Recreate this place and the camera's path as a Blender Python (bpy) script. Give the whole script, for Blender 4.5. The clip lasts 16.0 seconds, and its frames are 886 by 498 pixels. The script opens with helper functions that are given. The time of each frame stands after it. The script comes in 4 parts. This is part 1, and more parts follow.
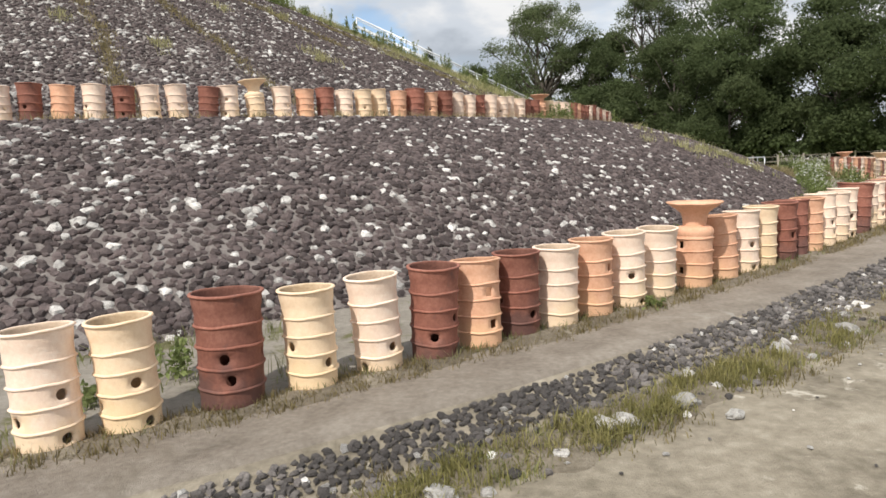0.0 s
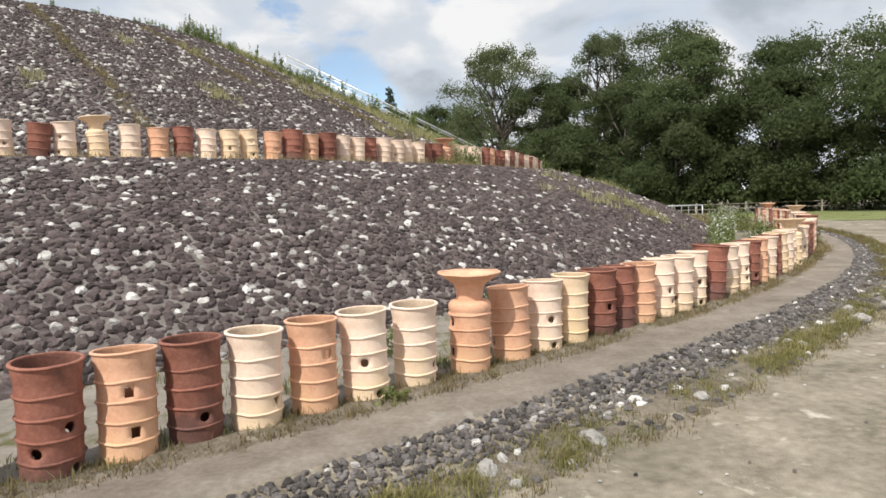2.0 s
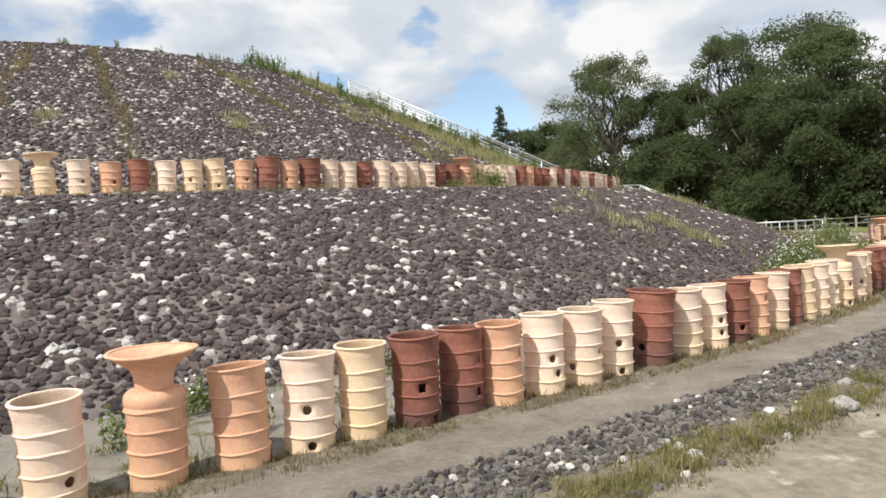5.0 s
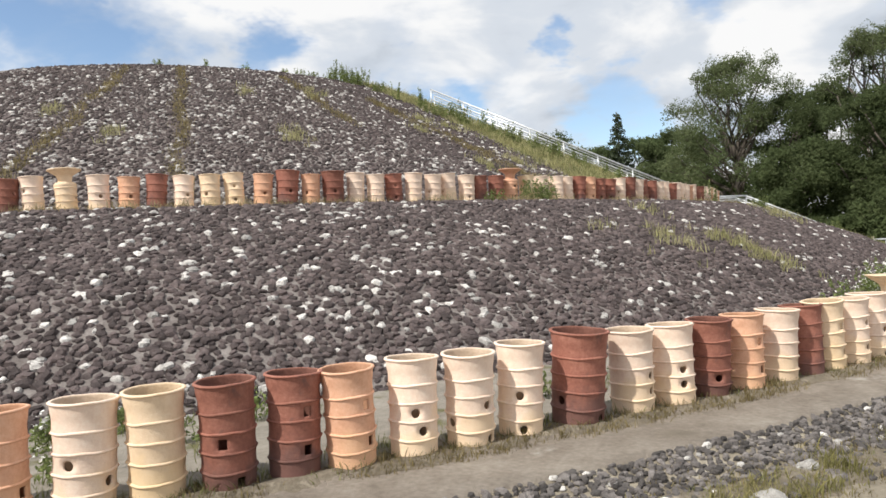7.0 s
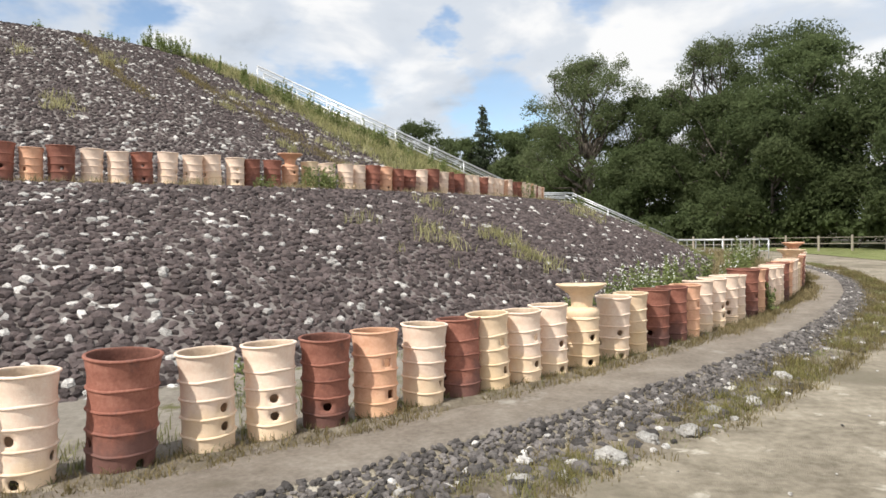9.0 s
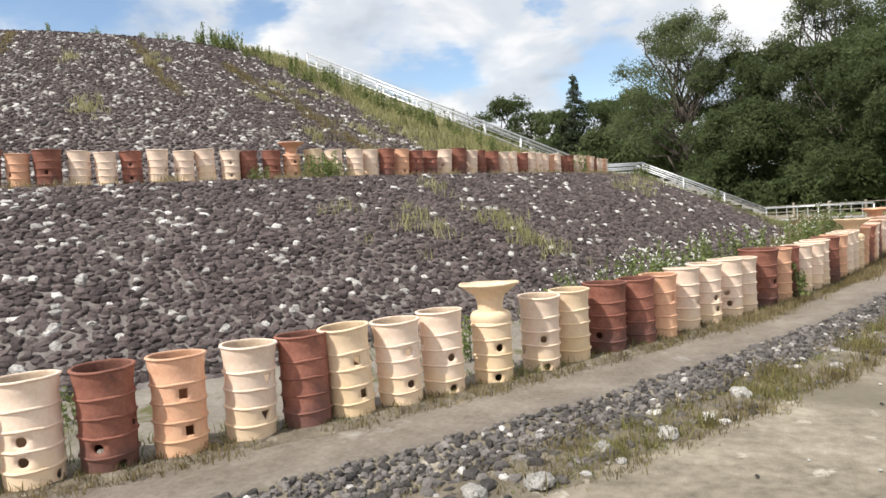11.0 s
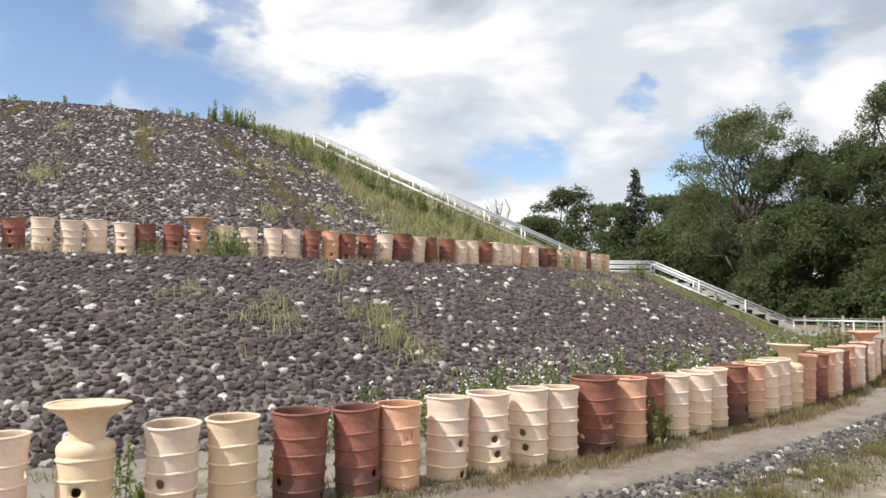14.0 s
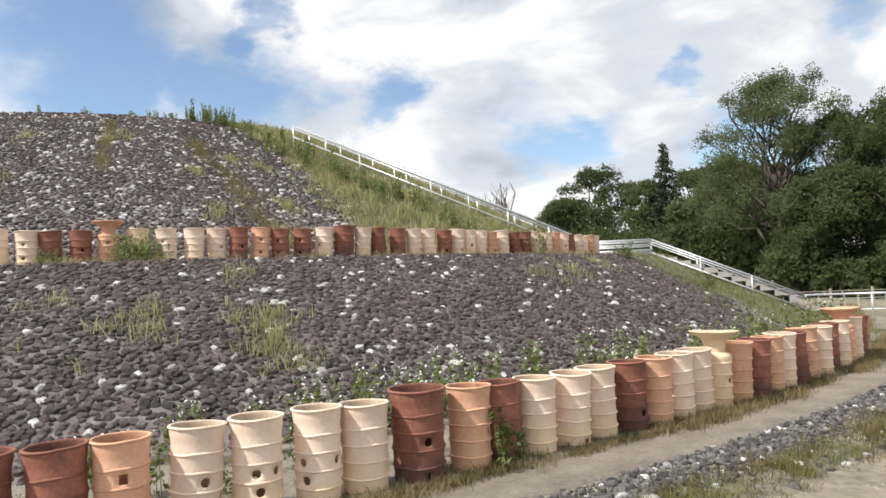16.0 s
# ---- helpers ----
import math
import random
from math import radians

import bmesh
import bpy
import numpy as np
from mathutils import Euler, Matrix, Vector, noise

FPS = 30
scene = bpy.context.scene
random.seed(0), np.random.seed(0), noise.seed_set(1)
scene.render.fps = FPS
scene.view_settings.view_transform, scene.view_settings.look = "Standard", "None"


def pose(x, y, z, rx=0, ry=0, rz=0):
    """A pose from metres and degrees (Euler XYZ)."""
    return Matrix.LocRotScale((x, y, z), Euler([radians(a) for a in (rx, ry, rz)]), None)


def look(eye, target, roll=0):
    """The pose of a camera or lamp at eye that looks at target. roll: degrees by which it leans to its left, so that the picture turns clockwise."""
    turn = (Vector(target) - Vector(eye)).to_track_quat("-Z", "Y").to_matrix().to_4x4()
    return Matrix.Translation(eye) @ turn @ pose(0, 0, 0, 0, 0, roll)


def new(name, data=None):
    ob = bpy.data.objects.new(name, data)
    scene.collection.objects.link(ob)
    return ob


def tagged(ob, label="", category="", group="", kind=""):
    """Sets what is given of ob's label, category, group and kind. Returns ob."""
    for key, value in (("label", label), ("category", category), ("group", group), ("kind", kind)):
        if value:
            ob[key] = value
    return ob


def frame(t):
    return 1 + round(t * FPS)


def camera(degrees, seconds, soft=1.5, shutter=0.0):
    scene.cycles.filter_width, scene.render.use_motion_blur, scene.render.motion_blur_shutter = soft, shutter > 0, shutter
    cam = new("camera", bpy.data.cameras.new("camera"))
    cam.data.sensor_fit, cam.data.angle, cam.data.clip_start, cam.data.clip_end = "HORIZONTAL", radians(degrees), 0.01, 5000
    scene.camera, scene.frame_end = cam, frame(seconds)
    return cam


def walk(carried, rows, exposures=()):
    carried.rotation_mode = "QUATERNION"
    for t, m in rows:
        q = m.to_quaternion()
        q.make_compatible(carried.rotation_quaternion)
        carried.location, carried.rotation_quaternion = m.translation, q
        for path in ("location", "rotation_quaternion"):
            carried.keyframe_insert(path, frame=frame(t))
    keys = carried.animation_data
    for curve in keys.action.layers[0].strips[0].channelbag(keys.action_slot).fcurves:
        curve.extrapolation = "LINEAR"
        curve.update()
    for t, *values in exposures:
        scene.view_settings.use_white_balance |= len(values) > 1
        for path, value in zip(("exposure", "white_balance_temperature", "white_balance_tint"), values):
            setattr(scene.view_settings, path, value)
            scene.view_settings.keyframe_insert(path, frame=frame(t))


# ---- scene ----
cam = camera(66.0, 16.0, 1.6)
PATH = [
    (0, (-0.022, 0.006, 1.486), (-0.018, 1.991, 1.247), -3.4),
    (0.5, (0.487, 0.252, 1.51), (0.496, 2.242, 1.31), -3.7),
    (1, (0.957, 0.515, 1.536), (0.971, 2.507, 1.357), -3.8),
    (1.5, (1.54, 0.669, 1.559), (1.564, 2.664, 1.423), -3.1),
    (2, (2.056, 0.974, 1.585), (2.14, 2.968, 1.452), -2.2),
    (2.5, (2.648, 1.246, 1.601), (2.686, 3.244, 1.509), -1.8),
    (3, (3.134, 1.609, 1.622), (3.057, 3.606, 1.551), -2.1),
    (3.5, (3.731, 1.861, 1.62), (3.549, 3.852, 1.596), -2.6),
    (4, (4.051, 2.223, 1.632), (3.85, 4.212, 1.583), -3.2),
    (4.2, (4.254, 2.349, 1.626), (4.034, 4.336, 1.572), -3.2),
    (6.3, (6.117, 3.789, 1.630), (5.575, 5.714, 1.597), -4.8),
    (6.5, (6.312, 3.914, 1.627), (5.72, 5.824, 1.607), -4.6),
    (7, (6.786, 4.272, 1.632), (6.106, 6.153, 1.625), -3.0),
    (7.5, (7.259, 4.653, 1.633), (6.762, 6.59, 1.636), -2.0),
    (8, (7.788, 5.025, 1.639), (7.403, 6.987, 1.63), -1.5),
    (8.5, (8.259, 5.43, 1.654), (7.94, 7.404, 1.619), -0.8),
    (10.8, (10.289, 7.197, 1.700), (9.634, 9.084, 1.598), -3.9),
    (11, (10.475, 7.361, 1.708), (9.804, 9.242, 1.6), -3.9),
    (11.5, (10.862, 7.764, 1.705), (10.17, 9.636, 1.587), -2.9),
    (12, (11.383, 8.122, 1.727), (10.705, 10.002, 1.66), -1.9),
    (12.5, (11.779, 8.571, 1.732), (11.171, 10.475, 1.66), -0.4),
    (13, (12.174, 9.011, 1.71), (11.54, 10.907, 1.661), -0.4),
    (13.5, (12.517, 9.48, 1.739), (11.649, 11.281, 1.795), -0.4),
    (14, (12.972, 9.937, 1.74), (12.092, 11.727, 1.889), -0.2),
    (14.5, (13.38, 10.459, 1.722), (12.605, 12.294, 1.902), -1.9),
    (15, (13.691, 10.948, 1.72), (12.844, 12.756, 1.833), -1.9),
    (15.5, (14.024, 11.469, 1.735), (13.079, 13.227, 1.847), -2.1),
    (16, (14.337, 11.967, 1.751), (13.337, 13.695, 1.873), -3.1),
]
walk(cam, [(t, look(eye, target, roll)) for t, eye, target, roll in PATH], [(0.0, 0.04), (4.0, 0.09), (8.0, 0.14), (11.0, 0.2), (16.0, 0.2)])

# ---- light ----
SUN_FROM = Vector((-0.50, -0.86, 1.16)).normalized()
sun = new("sun", bpy.data.lights.new("sun", "SUN"))
sun.data.energy, sun.data.angle, sun.data.color = 4.2, radians(0.6), (1.0, 0.95, 0.87)
sun.matrix_world = look(SUN_FROM * 200, (0, 0, 0))


def nodes_of(tree):
    tree.nodes.clear()

    def add(kind, **values):
        n = tree.nodes.new(kind)
        for key, value in values.items():
            if key in n.inputs:
                n.inputs[key].default_value = value
        return n
    return add, tree.links.new


def ramp(add, stops, smooth=False):
    n = add("ShaderNodeValToRGB")
    while len(n.color_ramp.elements) < len(stops):
        n.color_ramp.elements.new(0.5)
    for e, (at, colour) in zip(n.color_ramp.elements, stops):
        e.position, e.color = at, (*colour, 1)
    if smooth:
        n.color_ramp.interpolation = "EASE"
    return n


def make_world():
    world = bpy.data.worlds.new("sky")
    scene.world = world
    world.use_nodes = True
    add, link = nodes_of(world.node_tree)
    sky = add("ShaderNodeTexSky")
    sky.sky_type, sky.sun_disc = "NISHITA", False
    sky.sun_elevation = math.asin(SUN_FROM.z)
    sky.sun_rotation = math.atan2(SUN_FROM.x, SUN_FROM.y)
    sky.dust_density = 0.4
    blue = add("ShaderNodeBackground", Strength=0.15)
    link(sky.outputs[0], blue.inputs[0])
    coord = add("ShaderNodeTexCoord")
    flat = add("ShaderNodeMapping")
    flat.inputs["Scale"].default_value = (1.0, 1.0, 1.9)
    link(coord.outputs["Generated"], flat.inputs[0])
    big = add("ShaderNodeTexNoise", Scale=3.1, Detail=9.0, Roughness=0.55, Distortion=0.25)
    link(flat.outputs[0], big.inputs["Vector"])
    # clear gaps in the cloud cover
    total = None
    wob = add("ShaderNodeTexNoise", Scale=5.0, Detail=5.0, Roughness=0.6)
    link(flat.outputs[0], wob.inputs["Vector"])
    mixv = add("ShaderNodeVectorMath")
    mixv.operation = "MULTIPLY_ADD"
    mixv.inputs[1].default_value = (0.30, 0.30, 0.30)
    link(wob.outputs["Color"], mixv.inputs[0])
    link(coord.outputs["Generated"], mixv.inputs[2])
    for direction, width in GAPS:
        d = Vector(direction).normalized() + Vector((0.15, 0.15, 0.15))
        far = add("ShaderNodeVectorMath")
        far.operation = "DISTANCE"
        link(mixv.outputs[0], far.inputs[0])
        far.inputs[1].default_value = d
        near = add("ShaderNodeMapRange")
        near.interpolation_type = "SMOOTHSTEP"
        near.inputs["From Min"].default_value, near.inputs["From Max"].default_value = width * 1.5, width * 0.35
        link(far.outputs["Value"], near.inputs["Value"])
        if total is None:
            total = near.outputs[0]
        else:
            mx = add("ShaderNodeMath")
            mx.operation = "MAXIMUM"
            link(total, mx.inputs[0])
            link(near.outputs[0], mx.inputs[1])
            total = mx.outputs[0]
    less = add("ShaderNodeMath")
    less.operation = "MULTIPLY_ADD"
    link(total, less.inputs[0])
    less.inputs[1].default_value = -0.34
    link(big.outputs[0], less.inputs[2])
    cover = ramp(add, [(0.10, (0, 0, 0)), (0.50, (1, 1, 1))], True)
    link(less.outputs[0], cover.inputs[0])
    shade = add("ShaderNodeTexNoise", Scale=4.2, Detail=7.0, Roughness=0.5, Distortion=0.3)
    move = add("ShaderNodeMapping")
    move.inputs["Scale"].default_value = (1.0, 1.0, 2.2)
    move.inputs["Location"].default_value = (3.1, 0.7, 0.2)
    link(coord.outputs["Generated"], move.inputs[0])
    link(move.outputs[0], shade.inputs["Vector"])
    tone = ramp(add, [(0.32, (0.50, 0.55, 0.62)), (0.46, (0.72, 0.77, 0.84)), (0.58, (1.0, 1.0, 1.0))], True)
    link(shade.outputs[0], tone.inputs[0])
    cloud = add("ShaderNodeBackground", Strength=0.88)
    link(tone.outputs[0], cloud.inputs[0])
    mix = add("ShaderNodeMixShader")
    link(cover.outputs[0], mix.inputs[0])
    link(blue.outputs[0], mix.inputs[1])
    link(cloud.outputs[0], mix.inputs[2])
    out = add("ShaderNodeOutputWorld")
    link(mix.outputs[0], out.inputs[0])


GAPS = [((-0.80, 0.52, 0.31), 0.15), ((-0.70, 0.66, 0.285), 0.10), ((-0.62, 0.69, 0.38), 0.05), ((-0.555, 0.785, 0.272), 0.055), ((-0.345, 0.92, 0.19), 0.06), ((-0.085, 0.977, 0.19), 0.06), ((0.05, 0.95, 0.31), 0.055), ((-0.18, 0.947, 0.27), 0.035)]
make_world()


# ---- materials ----
def shader(name, colours, scale=6.0, rough=0.85, bump=0.3, bump_scale=40.0, second=None, vary=0.0, island=0.0, metal=0.0, stretch=(1, 1, 1), specular=0.3, through_light=0.0, third=None, flush=None):
    """A surface whose colour runs through colours by noise of two sizes, with fine relief."""
    m = bpy.data.materials.new(name)
    m.use_nodes = True
    add, link = nodes_of(m.node_tree)
    coord = add("ShaderNodeTexCoord")
    place = add("ShaderNodeMapping")
    place.inputs["Scale"].default_value = stretch
    link(coord.outputs["Object"], place.inputs[0])
    n1 = add("ShaderNodeTexNoise", Scale=scale, Detail=8.0, Roughness=0.62)
    n2 = add("ShaderNodeTexNoise", Scale=scale * 9.0, Detail=4.0, Roughness=0.6)
    link(place.outputs[0], n1.inputs["Vector"])
    link(place.outputs[0], n2.inputs["Vector"])
    join = add("ShaderNodeMix")
    join.data_type = "FLOAT"
    join.inputs[0].default_value = 0.4
    link(n1.outputs[0], join.inputs[2])
    link(n2.outputs[0], join.inputs[3])
    k = len(colours)
    cr = ramp(add, [(0.33 + 0.34 * i / max(1, k - 1), c) for i, c in enumerate(colours)])
    link(join.outputs[0], cr.inputs[0])
    colour = cr.outputs[0]
    if second:
        tint, at, size = second
        n3 = add("ShaderNodeTexNoise", Scale=size, Detail=6.0, Roughness=0.65, Distortion=0.4)
        link(place.outputs[0], n3.inputs["Vector"])
        mask = ramp(add, [(at, (0, 0, 0)), (min(1.0, at + 0.09), (1, 1, 1))])
        link(n3.outputs[0], mask.inputs[0])
        mixc = add("ShaderNodeMix")
        mixc.data_type = "RGBA"
        link(mask.outputs[0], mixc.inputs[0])
        link(colour, mixc.inputs[6])
        mixc.inputs[7].default_value = (*tint, 1)
        colour = mixc.outputs[2]
    if third:
        tint, at, size = third
        n5 = add("ShaderNodeTexNoise", Scale=size, Detail=7.0, Roughness=0.6, Distortion=0.6)
        link(place.outputs[0], n5.inputs["Vector"])
        mask = ramp(add, [(at, (0, 0, 0)), (min(1.0, at + 0.16), (0.75, 0.75, 0.75))], True)
        link(n5.outputs[0], mask.inputs[0])
        mixc = add("ShaderNodeMix")
        mixc.data_type = "RGBA"
        link(mask.outputs[0], mixc.inputs[0])
        link(colour, mixc.inputs[6])
        mixc.inputs[7].default_value = (*tint, 1)
        colour = mixc.outputs[2]
    if flush:
        # the kiln's flush: a ragged change of clay colour over part of the pot
        tint, amount = flush
        own = add("ShaderNodeObjectInfo")
        shift = add("ShaderNodeVectorMath")
        shift.operation = "MULTIPLY_ADD"
        link(own.outputs["Location"], shift.inputs[0])
        shift.inputs[1].default_value = (3.0, 3.0, 0.0)
        link(coord.outputs["Object"], shift.inputs[2])
        n6 = add("ShaderNodeTexNoise", Scale=3.4, Detail=5.0, Roughness=0.6)
        link(shift.outputs[0], n6.inputs["Vector"])
        xyz = add("ShaderNodeSeparateXYZ")
        link(coord.outputs["Object"], xyz.inputs[0])
        lift = add("ShaderNodeMath")
        lift.operation = "MULTIPLY_ADD"
        link(n6.outputs[0], lift.inputs[0])
        lift.inputs[1].default_value = -0.85
        link(xyz.outputs[2], lift.inputs[2])
        fade = add("ShaderNodeMapRange")
        fade.interpolation_type = "SMOOTHSTEP"
        fade.inputs["From Min"].default_value, fade.inputs["From Max"].default_value = -0.10, -0.32
        fade.inputs["To Max"].default_value = amount
        link(lift.outputs[0], fade.inputs["Value"])
        mixc = add("ShaderNodeMix")
        mixc.data_type = "RGBA"
        link(fade.outputs[0], mixc.inputs[0])
        link(colour, mixc.inputs[6])
        mixc.inputs[7].default_value = (*tint, 1)
        colour = mixc.outputs[2]
    for amount, kind, socket in ((vary, "ShaderNodeObjectInfo", "Random"), (island, "ShaderNodeNewGeometry", "Random Per Island")):
        if amount:
            src = add(kind)
            span = add("ShaderNodeMapRange")
            span.inputs["To Min"].default_value, span.inputs["To Max"].default_value = 1.0 - amount, 1.0 + amount
            link(src.outputs[socket], span.inputs["Value"])
            hsv = add("ShaderNodeHueSaturation")
            link(span.outputs[0], hsv.inputs["Value"])
            link(colour, hsv.inputs["Color"])
            colour = hsv.outputs[0]
    b = add("ShaderNodeBsdfPrincipled", Roughness=rough, Metallic=metal)
    b.inputs["Specular IOR Level"].default_value = specular
    link(colour, b.inputs["Base Color"])
    n4 = add("ShaderNodeTexNoise", Scale=bump_scale, Detail=6.0, Roughness=0.65)
    link(place.outputs[0], n4.inputs["Vector"])
    bp = add("ShaderNodeBump", Strength=bump, Distance=0.02)
    link(n4.outputs[0], bp.inputs["Height"])
    link(bp.outputs[0], b.inputs["Normal"])
    surface = b.outputs[0]
    if through_light:
        tr = add("ShaderNodeBsdfTranslucent")
        link(colour, tr.inputs[0])
        ms = add("ShaderNodeMixShader")
        ms.inputs[0].default_value = through_light
        link(surface, ms.inputs[1])
        link(tr.outputs[0], ms.inputs[2])
        surface = ms.outputs[0]
    out = add("ShaderNodeOutputMaterial")
    link(surface, out.inputs[0])
    return m


MAT = dict(
    stone=shader("dark_stone", [(0.050, 0.039, 0.039), (0.084, 0.066, 0.064), (0.130, 0.105, 0.101)], 9, 0.85, 0.9, 44, ((0.27, 0.245, 0.23), 0.65, 14), 0.3, 0.5),
    white=shader("pale_stone", [(0.22, 0.205, 0.195), (0.50, 0.48, 0.455), (0.80, 0.78, 0.75)], 14, 0.85, 0.9, 44, ((0.11, 0.095, 0.09), 0.565, 16), 0.15, 0.35),
    mortar=shader("mortar", [(0.115, 0.098, 0.092), (0.195, 0.172, 0.161), (0.295, 0.268, 0.253)], 4, 0.95, 0.6, 60, ((0.10, 0.085, 0.078), 0.60, 0.7)),
    gravel=shader("band_stone", [(0.055, 0.049, 0.047), (0.105, 0.095, 0.09), (0.175, 0.16, 0.15)], 9, 0.85, 0.8, 40, ((0.33, 0.31, 0.29), 0.68, 12), 0.3, 0.6),
    dirt=shader("packed_earth", [(0.135, 0.114, 0.084), (0.23, 0.200, 0.152), (0.325, 0.285, 0.222), (0.43, 0.385, 0.31)], 1.3, 0.95, 0.7, 60, ((0.56, 0.515, 0.435), 0.60, 3.0), third=((0.18, 0.158, 0.115), 0.505, 0.42)),
    path=shader("worn_path", [(0.19, 0.160, 0.130), (0.285, 0.246, 0.205), (0.39, 0.345, 0.292)], 2.6, 0.95, 0.9, 110, ((0.47, 0.44, 0.39), 0.63, 1.4), third=((0.17, 0.142, 0.108), 0.57, 1.0)),
    strip=shader("strip_earth", [(0.17, 0.15, 0.125), (0.25, 0.225, 0.19), (0.33, 0.30, 0.26)], 2.0, 0.95, 0.6, 60, ((0.12, 0.115, 0.05), 0.55, 2.2)),
    soil=shader("dark_soil", [(0.115, 0.096, 0.070), (0.20, 0.170, 0.128), (0.30, 0.262, 0.205)], 3.0, 0.95, 0.9, 60, ((0.38, 0.335, 0.268), 0.58, 4.0)),
    lawn=shader("lawn", [(0.13, 0.16, 0.055), (0.20, 0.225, 0.085), (0.29, 0.29, 0.14)], 1.5, 0.9, 0.5, 60),
    cream=shader("cream_clay", [(0.74, 0.555, 0.435), (0.84, 0.66, 0.53), (0.89, 0.755, 0.635)], 5, 0.8, 0.25, 70, ((0.76, 0.57, 0.40), 0.60, 3.2), 0.08, flush=((0.82, 0.62, 0.40), 0.7)),
    sand=shader("sandy_clay", [(0.72, 0.53, 0.35), (0.82, 0.63, 0.435), (0.87, 0.70, 0.52)], 5, 0.8, 0.25, 70, ((0.70, 0.50, 0.30), 0.60, 3.2), 0.07, flush=((0.80, 0.59, 0.34), 0.6)),
    orange=shader("orange_clay", [(0.60, 0.315, 0.195), (0.71, 0.405, 0.265), (0.78, 0.495, 0.345)], 5, 0.8, 0.25, 70, ((0.58, 0.34, 0.19), 0.60, 3.2), 0.12, flush=((0.74, 0.46, 0.27), 0.6)),
    red=shader("red_clay", [(0.19, 0.074, 0.053), (0.275, 0.112, 0.080), (0.36, 0.165, 0.12)], 5, 0.75, 0.3, 70, ((0.16, 0.080, 0.066), 0.56, 3.4), 0.2, flush=((0.125, 0.068, 0.060), 0.8)),
    # inner-wall clays: each outer colour darkened, painting in the shade inside the pots
    cream_inside=shader("shaded_cream_clay", [(0.40, 0.30, 0.215), (0.53, 0.41, 0.305), (0.63, 0.50, 0.385)], 6, 0.9, 0.3, 50),
    sand_inside=shader("shaded_sandy_clay", [(0.40, 0.29, 0.18), (0.52, 0.39, 0.255), (0.62, 0.48, 0.335)], 6, 0.9, 0.3, 50),
    orange_inside=shader("shaded_orange_clay", [(0.33, 0.17, 0.10), (0.44, 0.245, 0.15), (0.53, 0.315, 0.205)], 6, 0.9, 0.3, 50),
    red_inside=shader("shaded_red_clay", [(0.095, 0.04, 0.03), (0.155, 0.066, 0.048), (0.215, 0.098, 0.072)], 6, 0.9, 0.3, 50),
    grass=shader("grass", [(0.145, 0.165, 0.062), (0.235, 0.245, 0.105), (0.36, 0.335, 0.18)], 1.3, 0.8, 0.0, 10, None, 0.1, 0.35, through_light=0.45),
    dry=shader("dry_grass", [(0.17, 0.135, 0.065), (0.29, 0.24, 0.13), (0.43, 0.37, 0.23)], 1.3, 0.85, 0.0, 10, None, 0.1, 0.35, through_light=0.45),
    weed=shader("weed_leaf", [(0.14, 0.185, 0.06), (0.22, 0.265, 0.10), (0.31, 0.34, 0.16)], 3, 0.8, 0.0, 10, None, 0.15, 0.35, through_light=0.5),
    edge_grass=shader("edge_grass", [(0.13, 0.108, 0.048), (0.225, 0.185, 0.088), (0.36, 0.30, 0.165)], 1.3, 0.85, 0.0, 10, None, 0.1, 0.4, through_light=0.45),
    moss_grass=shader("moss_grass", [(0.17, 0.165, 0.058), (0.27, 0.25, 0.098), (0.40, 0.36, 0.175)], 1.6, 0.8, 0.0, 10, None, 0.1, 0.4, through_light=0.5),
    petal=shader("petal", [(0.7, 0.7, 0.66), (0.8, 0.8, 0.76)], 3, 0.8, 0.0, 10),
    pale_grass=shader("pale_grass", [(0.27, 0.275, 0.115), (0.42, 0.40, 0.20), (0.58, 0.53, 0.33)], 1.1, 0.85, 0.0, 10, None, 0.1, 0.35, through_light=0.5),
    rock=shader("grey_rock", [(0.20, 0.19, 0.175), (0.38, 0.365, 0.34), (0.58, 0.565, 0.54)], 12, 0.9, 0.9, 30, ((0.15, 0.135, 0.12), 0.56, 16), 0.2),
    leaf=shader("leaf", [(0.080, 0.108, 0.046), (0.112, 0.144, 0.064), (0.148, 0.176, 0.086)], 0.35, 0.8, 0.0, 10, None, 0.16, 0.22, specular=0.1, through_light=0.55),
    leaf_pale=shader("pale_leaf", [(0.10, 0.132, 0.058), (0.14, 0.172, 0.082), (0.18, 0.205, 0.108)], 0.35, 0.8, 0.0, 10, None, 0.12, 0.18, specular=0.1, through_light=0.5),
    needle=shader("needle", [(0.030, 0.045, 0.022), (0.046, 0.064, 0.032), (0.065, 0.084, 0.044)], 0.8, 0.6, 0.0, 10, None, 0.1, 0.4, through_light=0.15),
    bark=shader("bark", [(0.05, 0.042, 0.034), (0.10, 0.085, 0.07), (0.16, 0.14, 0.12)], 6, 0.9, 0.7, 18, None, 0.15, stretch=(1, 1, 0.25)),
    steel=shader("galvanised_steel", [(0.52, 0.54, 0.56), (0.66, 0.68, 0.70), (0.76, 0.78, 0.79)], 6, 0.38, 0.06, 60, metal=0.55, specular=0.5),
    concrete=shader("concrete", [(0.30, 0.29, 0.27), (0.40, 0.385, 0.36), (0.48, 0.465, 0.44)], 3, 0.9, 0.4, 60),
    timber=shader("grey_timber", [(0.24, 0.21, 0.17), (0.36, 0.32, 0.26), (0.47, 0.43, 0.36)], 6, 0.85, 0.4, 40, stretch=(1, 1, 0.3), vary=0.15),
)


